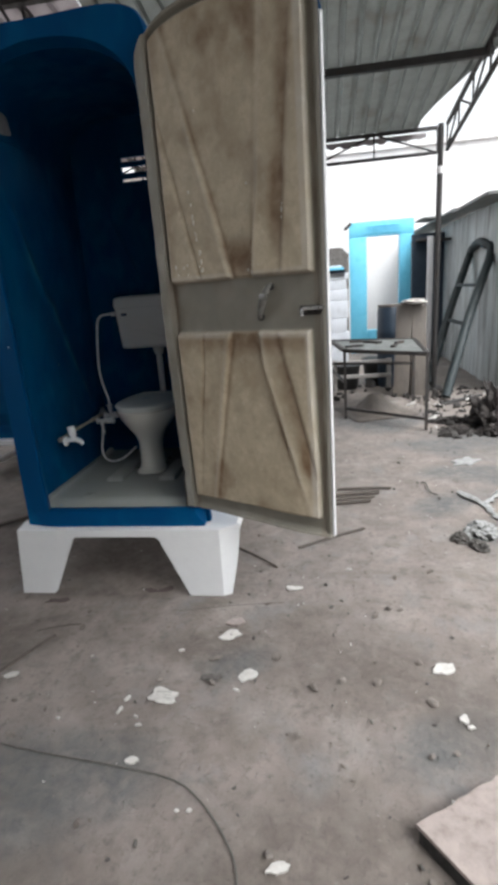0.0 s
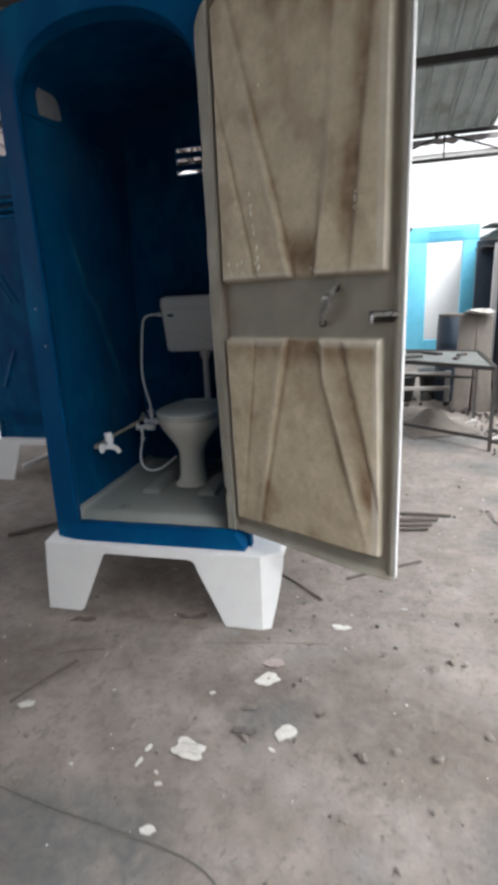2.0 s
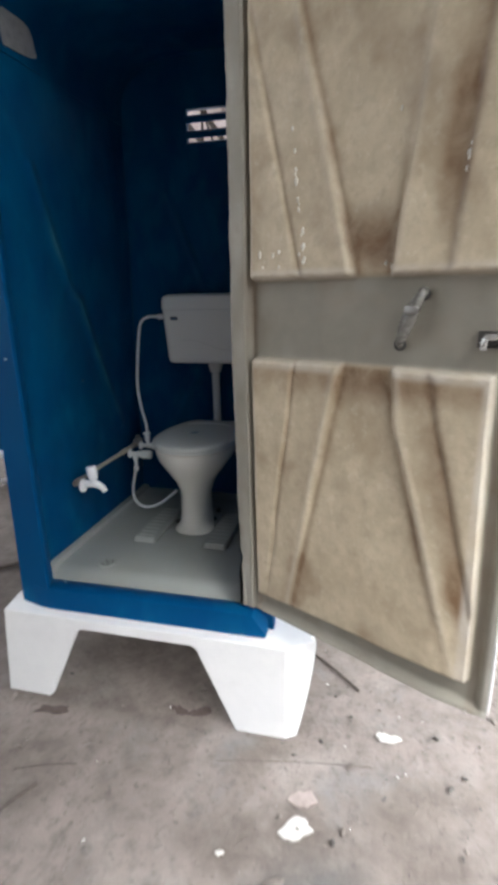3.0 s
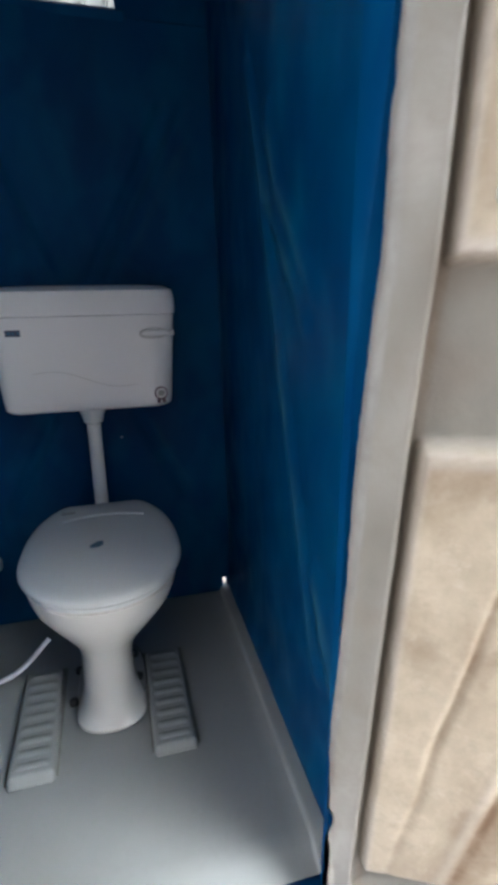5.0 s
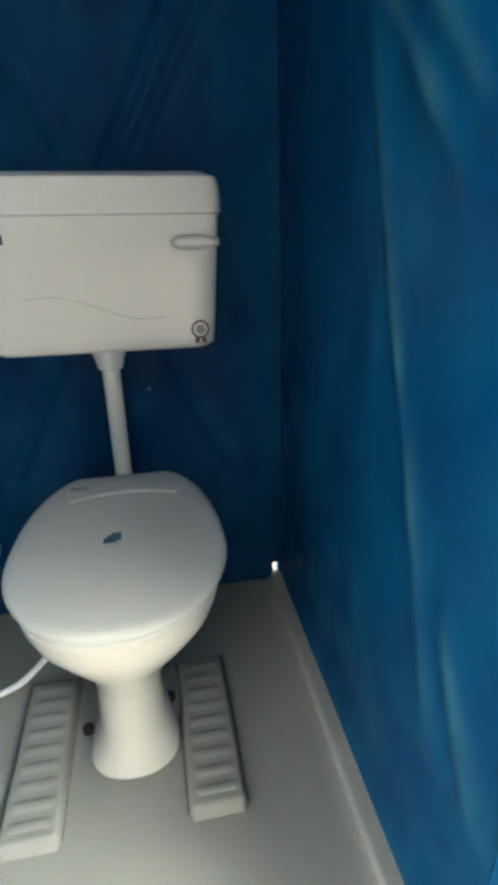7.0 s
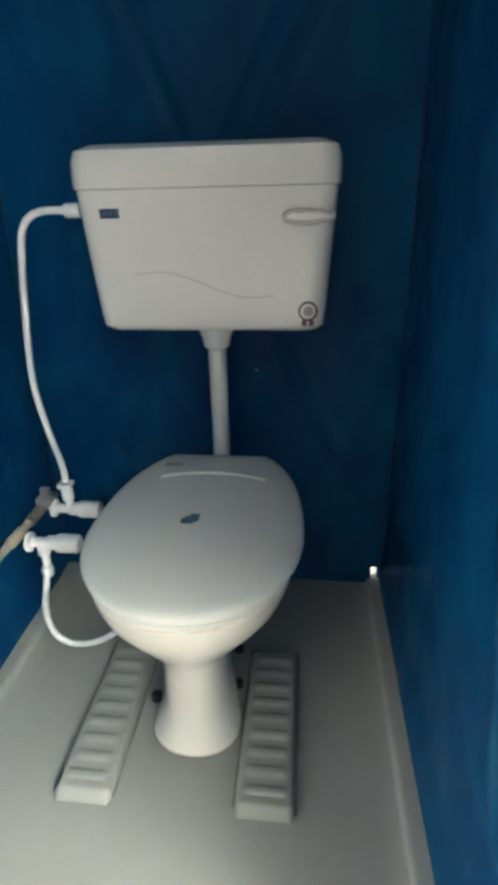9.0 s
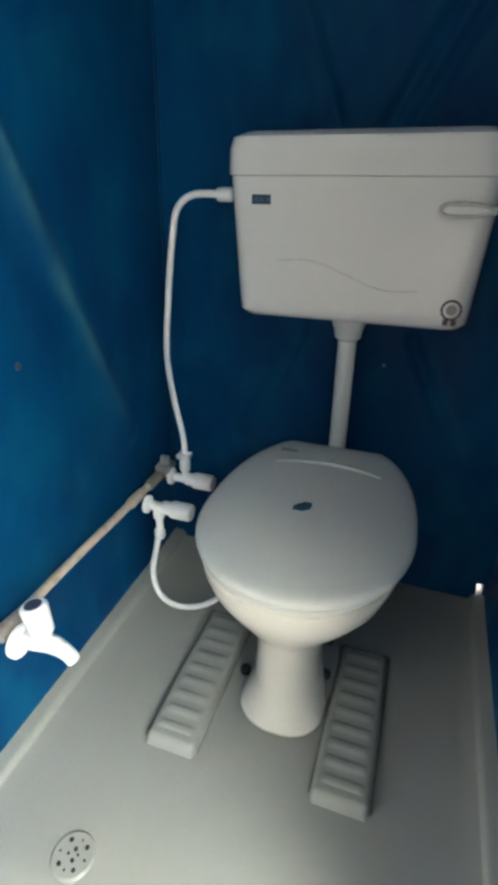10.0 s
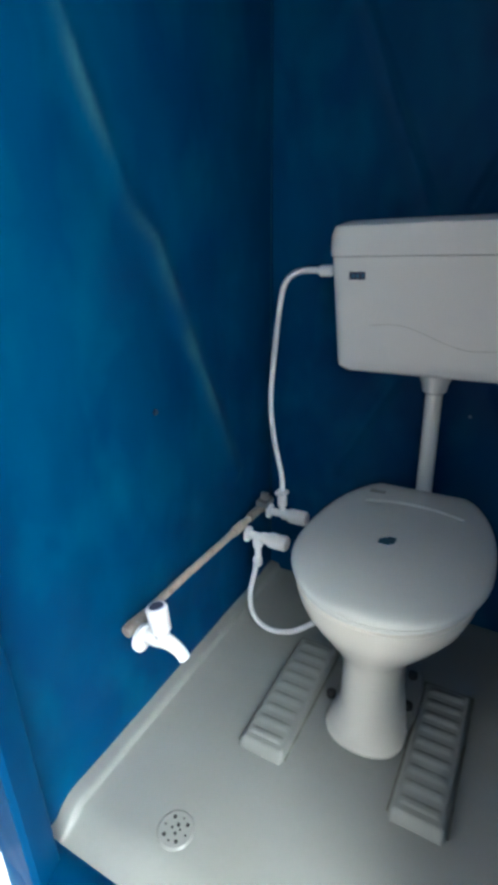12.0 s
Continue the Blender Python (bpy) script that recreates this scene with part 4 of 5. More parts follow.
def make_toilet():
    t = thing("toilet", (TX, 0.6, FLOOR), "white ceramic pedestal toilet with its lid shut", "toilet")
    rows = [egg(hw, y0, y1, ym, FLOOR + z, 2.2, 2.8, cx=TX - 0.010 * (1 - smooth_step(0.12, 0.30, z))) for hw, y0, y1, ym, z in (
        (0.070, 0.470, 0.620, 0.525, 0.0), (0.075, 0.464, 0.625, 0.525, 0.003), (0.075, 0.463, 0.625, 0.525, 0.010), (0.068, 0.470, 0.630, 0.53, 0.020), (0.060, 0.479, 0.655, 0.56, 0.036), (0.056, 0.483, 0.65, 0.56, 0.07),
        (0.054, 0.486, 0.66, 0.56, 0.14), (0.059, 0.480, 0.69, 0.57, 0.175), (0.074, 0.462, 0.73, 0.57, 0.21), (0.100, 0.438, 0.77, 0.57, 0.245), (0.124, 0.416, 0.80, 0.565, 0.28),
        (0.141, 0.402, 0.81, 0.565, 0.306), (0.151, 0.394, 0.815, 0.57, 0.332), (0.153, 0.392, 0.815, 0.57, 0.348), (0.148, 0.397, 0.81, 0.57, 0.353))]
    part("bowl", rings(rows), CERAMIC, t, "ceramic pedestal bowl")
    rows = [egg(hw, y0, y1, 0.575, FLOOR + z, 2.1, 2.3, cut=0.822) for hw, y0, y1, z in ((0.148, 0.399, 0.85, 0.351), (0.156, 0.392, 0.858, 0.354), (0.157, 0.391, 0.859, 0.361), (0.152, 0.396, 0.855, 0.365))]
    part("seat", rings(rows), LID, t, "plastic seat ring")
    rows = [egg(hw, y0, y1, 0.58, FLOOR + z, 2.1, 2.25, cut=y1 - 0.038) for hw, y0, y1, z in ((0.160, 0.395, 0.862, 0.364), (0.166, 0.389, 0.870, 0.366), (0.167, 0.388, 0.871, 0.371), (0.165, 0.390, 0.869, 0.376), (0.159, 0.396, 0.862, 0.3795), (0.147, 0.408, 0.850, 0.3825), (0.12, 0.436, 0.82, 0.385), (0.06, 0.50, 0.74, 0.3885), (0.01, 0.56, 0.64, 0.389))]
    lid = part("lid", rings(rows), LID, t, "closed grey-white seat lid")
    rows = []
    for i in range(21):
        u = i / 20 * 2 - 1
        rows.append((TX + 0.004 + 0.094 * u, 0.737 - 0.016 * (u * u), FLOOR + 0.3872 - 0.003 * u * u))
    part("hinge_ridge", tube(rows, 0.0045, 8, steps=2), LID, lid)
    bm = bmesh.new()
    for i, (w, dy) in enumerate(((0.020, -0.009), (0.026, -0.003), (0.022, 0.003), (0.014, 0.009))):
        box(TX - 0.012 - w / 2 + 0.003 * i, TX - 0.012 + w / 2 + 0.003 * i, 0.586 + dy - 0.004, 0.586 + dy + 0.004, FLOOR + 0.384, FLOOR + 0.3899, 0, bm)
    part("sticker", bm, TEALINK, lid, "small dark teal sticker")
    part("label", box(TX - 0.094, TX - 0.062, 0.762, 0.775, FLOOR + 0.380, FLOOR + 0.3868), GREYINK, lid, "small grey printed label", smooth=0)
    # tray grey in place of ceramic paints the pedestal's shade on the flange
    rows = [egg(hw, y0, y1, 0.60, FLOOR + z, 2.2, 3.0, cx=0.026) for hw, y0, y1, z in ((0.078, 0.505, 0.742, 0.0), (0.080, 0.502, 0.745, 0.004), (0.080, 0.502, 0.745, 0.011), (0.076, 0.506, 0.740, 0.015), (0.05, 0.53, 0.70, 0.016))]
    part("foot_flange", rings(rows), TRAY, t, "foot flange in a grey that stands for the pedestal's shade")
    for x, y in ((-0.062, 0.570), (0.086, 0.598), (0.078, 0.680), (-0.054, 0.672)):
        part("fixing_cap", lathe([(0.010, 0), (0.010, 0.010), (0.006, 0.014)], (x, y, FLOOR + (0.014 if x > 0 else 0.0)), n=12), BLACK, t, "black fixing cap")
    part("inlet_boss", lathe([(0.021, 0.0), (0.021, 0.03), (0.018, 0.036)], (0.033, 0.800, FLOOR + 0.225), "y", 20), CERAMIC, t)
    return t


make_toilet()


def rounded(hx, y0, y1, z, r, cx=TX, n=6):
    """A rectangle with rounded corners."""
    pts = []
    for sx, sy, a0 in ((1, 1, 0), (-1, 1, 90), (-1, -1, 180), (1, -1, 270)):
        px, py = cx + sx * (hx - r), (y1 - r if sy > 0 else y0 + r)
        for k in range(n + 1):
            a = radians(a0 + 90 * k / n)
            pts.append((px + r * math.cos(a), py + r * math.sin(a), z))
    return pts


def make_cistern():
    c = thing("flush_cistern", (TX, 0.9, 1.055), "white wall-hung flush cistern with a lipped lid", "cistern")
    rows = [rounded(hx, y0, 0.946, z, r) for hx, y0, z, r in (
        (0.165, 0.815, 1.050, 0.03), (0.184, 0.797, 1.052, 0.030), (0.191, 0.789, 1.060, 0.030), (0.193, 0.787, 1.08, 0.030), (0.205, 0.778, 1.27, 0.030))]
    part("tank", rings(rows), PLASTIC, c)
    rows = [rounded(hx, y0, 0.948, z, r) for hx, y0, z, r in (
        (0.203, 0.780, 1.270, 0.03), (0.2085, 0.7755, 1.2715, 0.032), (0.209, 0.775, 1.278, 0.032), (0.208, 0.776, 1.308, 0.032), (0.203, 0.781, 1.324, 0.03), (0.186, 0.797, 1.332, 0.026), (0.12, 0.84, 1.335, 0.02))]
    part("lid", rings(rows), PLASTIC, c, "lipped cistern lid")
    front = lambda z: 0.787 - 0.009 * (z - 1.08) / 0.19  # noqa: E731
    wave = []
    for i in range(25):
        u = i / 24
        z = 1.146 - 0.034 * smooth_step(0.15, 0.85, u) + 0.004 * math.sin(u * 6)
        wave.append((TX - 0.12 + 0.23 * u, front(z) + 0.0008, z))
    # duller plastic stands in for the thin grey shade along the wave step
    part("wave_line", tube(wave, 0.0014, 6, steps=2), CREASE, c)
    own = box(-0.114 - 0.0155, -0.114 + 0.0155, front(1.237) - 0.0022, front(1.237) + 0.003, 1.230, 1.244, 0.001)
    badge = part("badge", own, DARKINK, c, "small dark blue maker's badge", smooth=0)
    bm = bmesh.new()
    for k, w in enumerate((0.009, 0.006, 0.007)):
        box(-0.125 + 0.010 * k, -0.125 + 0.010 * k + w * 0.8, front(1.237) - 0.003, front(1.237) - 0.002, 1.234, 1.240, 0, bm)
    part("badge_bar", bm, TEALINK, badge, smooth=0)
    # seal-shaped sticker
    y = front(1.085) - 0.0010
    own = bmesh.new()
    n = 28
    ring = []
    for r0, dy in ((0.016, 0.0), (0.016, -0.0012), (0.0125, -0.0012), (0.0125, 0.0)):
        ring.append([(0.197 + (r0 + (0.001 * math.cos(14 * math.pi * 2 * k / n) if r0 > 0.015 else 0)) * math.cos(2 * math.pi * k / n), y + dy, 1.086 + r0 * math.sin(2 * math.pi * k / n)) for k in range(n)])
    rings(ring + ring[:1], bm=own, caps=(False, False))
    for dx in (-0.010, 0.002):
        box(0.197 + dx, 0.205 + dx, y - 0.001, y + 0.001, 1.062, 1.071, 0, own)
    seal = part("seal_sticker", own, MAROON, c, "round ribboned sticker, dark outline")
    own = lathe([(0.008, 0.0), (0.008, 0.0012)], (0.197, y - 0.0005, 1.086), "y", 16)
    bmesh.ops.translate(own, verts=own.verts, vec=(0, -0.0008, 0))
    part("sticker_centre", own, GREYINK, seal)
    # lever: a slim loop lying on the front
    loop = []
    for k in range(24):
        a = 2 * math.pi * k / 24
        loop.append((0.192 + 0.035 * math.copysign(abs(math.cos(a)) ** 0.8, math.cos(a)), front(1.226) - 0.009, 1.228 + (0.0085 - 0.002 * math.cos(a)) * math.sin(a)))
    own = tube(loop + loop[:1], 0.0028, 8, steps=2)
    part("lever", own, CREASE, c, "slim translucent flush lever")
    part("lever_blade", box(0.164, 0.222, front(1.226) - 0.009, front(1.226) - 0.005, 1.2225, 1.2335, 0.0018), PLASTIC, c)
    part("lever_stub", box(0.212, 0.234, front(1.226) - 0.010, front(1.226) + 0.02, 1.222, 1.234, 0.003), PLASTIC, c)
    own = lathe([(0.030, 1.030), (0.031, 1.034), (0.031, 1.056)], (0.031, 0.864, 0))
    lathe([(0.019, 1.004), (0.024, 1.008), (0.028, 1.030)], (0.031, 0.864, 0), bm=own)
    part("coupling_nut", own, PLASTIC, c)
    part("flush_pipe", tube([(0.031, 0.864, 1.02), (0.031, 0.863, 0.90), (0.031, 0.862, 0.76), (0.032, 0.858, 0.69), (0.033, 0.838, 0.652), (0.033, 0.80, 0.645)], 0.0172, 20), PLASTIC, c, "white flush pipe")


make_cistern()


def make_plumbing():
    p = thing("water_pipe", (-0.34, 0.55, 0.67), "beige plastic water pipe running low along the blue wall", "pipe")
    part("run", tube([(-0.352, 0.318, 0.669), (-0.350, 0.45, 0.677), (-0.346, 0.66, 0.678), (-0.343, 0.79, 0.680)], 0.0080, 14), TANPIPE, p)
    part("tee", tube([(-0.346, 0.670, 0.678), (-0.344, 0.714, 0.679)], 0.0112, 14), TANPIPE, p)
    part("elbow", tube([(-0.343, 0.740, 0.680), (-0.342, 0.800, 0.680), (-0.322, 0.805, 0.678)], 0.0112, 14, steps=4), DULLPIPE, p, "dirty grey-brown elbow")
    part("end_tee", tube([(-0.353, 0.312, 0.669), (-0.352, 0.328, 0.670), (-0.350, 0.366, 0.672)], 0.0125, 14, radii=[0.0115, 0.0135, 0.0105]), DULLPIPE, p, "grey-brown end fitting smeared with sealant")

    def angle_valve(y, z, up):
        v = thing("angle_valve", (-0.33, y, z), "white plastic angle valve on the water pipe", "valve", "angle valves")
        part("flange", lathe([(0.019, 0.0), (0.019, 0.006), (0.012, 0.010)], (-0.322, y, z), "x", 18), TAPWHITE, v)
        part("body", lathe([(0.010, 0.0), (0.010, 0.03), (0.014, 0.032), (0.014, 0.058)], (-0.315, y, z), "x", 18), TAPWHITE, v)
        part("knob", lathe([(0.017, 0.0), (0.018, 0.004), (0.018, 0.040), (0.015, 0.044)], (-0.264, y, z), "x", 18), TAPWHITE, v)
        part("outlet", lathe([(0.008, 0.0), (0.008, 0.022), (0.012, 0.024), (0.012, 0.046), (0.009, 0.05)], (-0.285, y, z) if up else (-0.295, y, z - 0.05), n=16), TAPWHITE, v)

    own = box(-0.352, -0.318, 0.786, 0.826, 0.688, 0.704, 0.005)
    box(-0.345, -0.325, 0.800, 0.812, 0.700, 0.722, 0.003, own)
    part("pipe_clip", own, PATCHGREY, p, "grey plastic pipe clip")
    angle_valve(0.802, 0.676, True)
    angle_valve(0.692, 0.670, False)
    h = thing("inlet_hose", (-0.29, 0.81, 0.72), "white flexible hose looping up to the cistern", "hose", "water hoses")
    part("tube", tube([(-0.286, 0.803, 0.722), (-0.292, 0.815, 0.77), (-0.323, 0.84, 0.85), (-0.337, 0.85, 0.94), (-0.328, 0.855, 1.06), (-0.312, 0.855, 1.17), (-0.297, 0.852, 1.218), (-0.262, 0.848, 1.241), (-0.200, 0.845, 1.242)], 0.0065, 12), TAPWHITE, h)
    part("nut", lathe([(0.011, 0.0), (0.012, 0.004), (0.012, 0.024), (0.009, 0.028)], (-0.214, 0.845, 1.242), "x", 12), TAPWHITE, h)
    part("collar_nut", box(-0.300, -0.272, 0.790, 0.816, 0.728, 0.738, 0.003), TAPWHITE, h)
    h = thing("bowl_hose", (-0.295, 0.70, 0.62), "white flexible hose hanging in a loop towards the bowl", "hose", "water hoses")
    part("tube", tube([(-0.295, 0.692, 0.622), (-0.305, 0.69, 0.57), (-0.314, 0.68, 0.505), (-0.298, 0.672, 0.453), (-0.252, 0.67, 0.434), (-0.190, 0.68, 0.450), (-0.12, 0.71, 0.505)], 0.0065, 12), TAPWHITE, h)

    part("nut", lathe([(0.010, 0.0), (0.0115, 0.003), (0.0115, 0.018), (0.009, 0.022)], (-0.2965, 0.692, 0.592), n=12), TAPWHITE, h)

    t = thing("bib_tap", (-0.332, 0.326, 0.66), "white plastic bib tap with a dark-topped knob", "tap")
    part("flange", lathe([(0.025, 0.0), (0.025, 0.007), (0.014, 0.012)], (-0.330, 0.324, 0.660), "x", 22), TAPWHITE, t)
    own = tube([(-0.332, 0.324, 0.662), (-0.300, 0.327, 0.668), (-0.274, 0.332, 0.664), (-0.256, 0.335, 0.652), (-0.248, 0.337, 0.637)], 0.014, 16, radii=[0.011, 0.0145, 0.0135, 0.0115, 0.0105])
    part("spout", own, TAPWHITE, t)
    tilt = pose(-0.284, 0.328, 0.676, -3, -9, 0)
    own = lathe([(0.012, -0.004), (0.014, 0.010), (0.0180, 0.014), (0.0195, 0.056), (0.0165, 0.060)], (0, 0, 0), n=20)
    own.transform(tilt)
    knob = part("knob", own, TAPWHITE, t)
    own = lathe([(0.0125, 0.0), (0.0115, 0.0015)], (0, 0, 0.060), n=18)
    own.transform(tilt)
    part("cap", own, DARKINK, knob, "dark round cap")


make_plumbing()


# ---- the yard ----
def make_table():
    t = thing("metal_table", (1.4, 3.3, 0), "rusty welded steel work table with scraps on top", "table")
    a, b, c, d = Vector((1.145, 3.14, 0)), Vector((1.83, 2.62, 0)), Vector((1.90, 3.78, 0)), Vector((1.02, 4.06, 0))
    up = Vector((0, 0, 0.68))
    corners = (a, b, c, d)
    bm = bmesh.new()
    rows = [[p + Vector((0, 0, h)) for p in corners] for h in (0.668, 0.682)]
    rings(rows, bm=bm)
    part("top", bm, GREYSHEET, t, "grey sheet metal top", smooth=0)
    for p, q in zip(corners, corners[1:] + corners[:1]):
        part("rail", bar(p + Vector((0, 0, 0.677)), q + Vector((0, 0, 0.677)), 0.032), RUST, t, smooth=0)
    for p in corners:
        part("leg", bar(p, p + up * 0.98, 0.026), RUST, t, smooth=0)
    for p, q, h in ((a, b, 0.10), (a, d, 0.36), (d, c, 0.42)):
        part("stretcher", bar(p + Vector((0, 0, h)), q + Vector((0, 0, h)), 0.024), RUST, t, smooth=0)


make_table()
for x, y, s, r in ((1.25, 3.35, 0.09, 20), (1.62, 3.2, 0.07, 70), (1.45, 3.62, 0.11, 130), (1.3, 3.75, 0.08, 10), (1.7, 3.45, 0.06, 45)):
    own = box(-s, s, -s * 0.3, s * 0.3, 0, 0.022, 0.005)
    own.transform(pose(x, y, 0.682, 0, 0, r))
    tagged(link("metal_offcut", own, RUST, smooth=0), "dark metal offcut lying on the work table", "offcut", "offcuts on the table")


def make_cyan_doorway():
    t = thing("cyan_cabin_front", (1.95, 8.1, 0), "cyan moulded cabin front with an empty doorway and louvres", "cabin front")
    x0, x1, o0, o1, zt, zo = 1.43, 2.55, 1.735, 2.30, 2.30, 2.05
    bm = box(x0, o0, 8.0, 8.16, 0.0, zo, 0.02)
    part("jamb", bm, CYAN, t)
    part("jamb", box(o1, x1, 8.0, 8.16, 0.0, zo, 0.02), CYAN, t)
    part("head", box(x0, x1, 8.0, 8.16, zo - 0.004, zt, 0.02), CYAN, t)
    part("sill", box(o0 - 0.004, o1 + 0.004, 8.0, 8.16, 0.0, 0.42, 0.015), CYAN, t)
    for z in (2.10, 2.15, 2.20):
        part("louvre_slat", box(o0, o1, 7.985, 8.0, z, z + 0.022, 0.004), CYAN, t)
    own = box(0, 0.16, 0, 0.012, 0, 0.05, 0.003)
    own.transform(pose(1.36, 7.99, 2.17, 0, -40, 0))
    part("torn_tape", own, RUST, t)


make_cyan_doorway()

def bucket(x, y, r, h):
    t = thing("bucket", (x, y, 0), "black plastic bucket on the ground under the work table", "bucket", "buckets")
    part("shell", lathe([(r * 0.75, 0), (r * 0.8, 0.01), (r, h), (r * 0.95, h), (r * 0.74, 0.02)], (x, y, 0), n=20), BLACK, t)
    part("rim", lathe([(r, h - 0.02), (r * 1.05, h - 0.015), (r * 1.05, h), (r, h + 0.002)], (x, y, 0), n=20), BLACK, t)


bucket(1.22, 4.7, 0.17, 0.30)
bucket(1.62, 4.9, 0.19, 0.34)
bench = thing("low_bench", (1.4, 4.5, 0), "low pale timber bench behind the work table", "bench")
for z in (0.17, 0.34):
    part("rail", box(1.05, 1.75, 4.42, 4.46, z, z + 0.045, 0.006), WALLGREY, bench)
for x in (1.07, 1.72):
    part("leg", box(x - 0.025, x + 0.025, 4.46, 4.51, 0, 0.39, 0.005), WALLGREY, bench)
own = bmesh.new()
bmesh.ops.create_grid(own, x_segments=24, y_segments=24, size=0.32)
for v in own.verts:
    r = v.co.xy.length / 0.32
    v.co.z = max(0.19 * (1 - smooth_step(0.0, 0.95, r)) + 0.06 * abs(noise.noise(v.co * 7)) * (1 - r), 0.006) if r < 1 else 0.006
bmesh.ops.solidify(own, geom=own.faces[:], thickness=0.004)
own.transform(pose(1.45, 3.35, 0.004, 0, 0, 20))
tagged(link("tarpaulin", own, CARTON), "dark grey tarpaulin heaped on the ground under the table", "tarpaulin")


# stack of pale panels, drum and boards behind the table
stack = thing("panel_stack", (0.8, 6.4, 0), "stack of grey-white moulded panels with dark sheets on top", "panels")
for i, h in enumerate((0.30, 0.24, 0.22, 0.26, 0.17, 0.13, 0.10)):
    w, z = 0.015 * math.sin(i * 2.3), 0.03 + sum((0.30, 0.24, 0.22, 0.26, 0.17, 0.13, 0.10)[:i])
    part("panel", box(0.34 + w, 1.31 + w, 6.2, 7.0, z, z + h - 0.005, 0.003), PANELWHITE, stack)
part("dark_sheet", box(0.29, 1.29, 6.15, 6.95, 1.447, 1.485, 0.006), NAVY, stack, "dark thin sheet")
part("cyan_sheet", box(0.27, 1.26, 6.13, 6.93, 1.489, 1.52, 0.006), CYAN, stack, "cyan sheet end")
part("white_sheet", box(0.29, 1.23, 6.2, 6.9, 1.524, 1.555, 0.006), PANELWHITE, stack, "white sheet end")
hedge = thing("dark_pile", (1.0, 7.4, 0), "dark weathered pile of boards behind the panels", "pile")
for i in range(6):
    own = box(-0.52, 0.52, -0.05, 0.05, 0, 1.86 - 0.03 * (i % 3), 0.01)
    own.transform(pose(0.76 + 0.02 * i, 7.35 + 0.09 * i, 0, 0, 0.8 * (i % 3 - 1), 2 * i - 5))
    part("board", own, RUBBLE, hedge)
drum = thing("drum", (1.76, 4.75, 0), "dark blue-black plastic drum", "drum")
part("shell", lathe([(0.13, 0), (0.15, 0.02), (0.155, 0.3), (0.16, 0.32), (0.155, 0.34), (0.155, 0.66), (0.16, 0.68), (0.155, 0.70), (0.15, 0.96), (0.138, 0.985)], (1.76, 4.75, 0), n=28), NAVY, drum)
part("rim", lathe([(0.140, 0.98), (0.146, 0.985), (0.146, 1.01), (0.125, 1.01)], (1.76, 4.75, 0), n=28), CARTON, drum, "brown ragged rim")
sheafs = thing("leaning_boards", (1.95, 4.2, 0), "grey-brown boards standing in a bundle", "boards")
for i, (x, w, h, lean) in enumerate(((1.76, 0.17, 1.02, 2), (1.85, 0.15, 1.05, -1), (1.95, 0.16, 1.0, 1), (2.02, 0.13, 1.04, -3))):
    own = box(-w / 2, w / 2, -0.03, 0.03, 0, h, 0.005)
    own.transform(pose(x + 0.05, 4.1 + 0.05 * (i % 2), 0.0, -4, lean, 6 * (i - 1)))
    part("board", own, CARTON, sheafs)
own = bmesh.new()
bmesh.ops.create_icosphere(own, subdivisions=4, radius=0.09)
for v in own.verts:
    v.co += v.normal * (0.06 * noise.noise(v.co * 14) + 0.03 * noise.noise(v.co * 35))
own.transform(pose(1.97, 4.1, 1.055) @ Matrix.Diagonal((1.3, 0.9, 0.28, 1)))
tagged(link("plastic_bag", own, PAPER), "crumpled white plastic bag on the boards", "bag")


def make_fence():
    """Corrugated sheet side wall, standing along y."""
    def at(u, v):
        y, z = 3.9 + 5.6 * u, -0.02 + (2.07 + 0.03 * noise.noise(Vector((u * 7, 0, 0)))) * v
        return (2.9 + 0.008 * math.sin(y * 2 * math.pi / 0.42) + 0.003 * math.sin(y * 2 * math.pi / 0.14) + 0.02 * noise.noise(Vector((y, z, 0))), y, z)
    ob = link("wall_east", sheet(420, 8, at, (0.004, 0, 0)), WALLSHEET)
    tagged(ob, "weathered grey corrugated sheet wall", "wall", kind="structure")
    own = bmesh.new()
    for y0, y1, z in ((3.9, 5.4, 2.045), (5.35, 9.5, 2.07)):
        box(2.6, 3.3, y0, y1, z, z + 0.03, 0.004, own, turn=None)
    tagged(link("trim", own, GREYSHEET, smooth=0), "grey sheet capping on the side wall", "trim", kind="structure")


make_fence()


def leaning_hoop(foot_a, foot_b, top, rise):
    t = thing("steel_hoop", foot_a, "dark green bent steel tube hoop leaning on the sheet wall", "metal hoop", "leaning hoops")
    a, b, c = Vector(foot_a), Vector(foot_b), Vector(top)
    d = (b - a) * 0.5
    pts = [a, a.lerp(c - d, 0.5), c - d - Vector((0, 0, rise)), c - d * 0.6 - Vector((0, 0, rise * 0.3)), c, c + d * 0.6 - Vector((0, 0, rise * 0.3)), c + d - Vector((0, 0, rise)), b.lerp(c + d, 0.5), b]
    part("hoop", tube(pts, 0.05, 10), GREENSTEEL, t)
    part("cross_bar", bar(a.lerp(c - d, 0.45), b.lerp(c + d, 0.45), 0.035), GREENSTEEL, t, smooth=0)
    part("cross_bar", bar(a.lerp(c - d, 0.7), b.lerp(c + d, 0.7), 0.035), GREENSTEEL, t, smooth=0)


leaning_hoop((2.215, 4.61, 0.03), (2.25, 3.80, 0.03), (2.85, 5.03, 1.66), 0.16)
# low dark lean-to beyond the post
lean = thing("lean_to", (2.6, 7.2, 0), "dark low lean-to with old sheets on its roof", "shed")
part("wall", box(2.36, 2.86, 7.0, 7.1, 0.0, 1.95, 0.01), NAVY, lean)
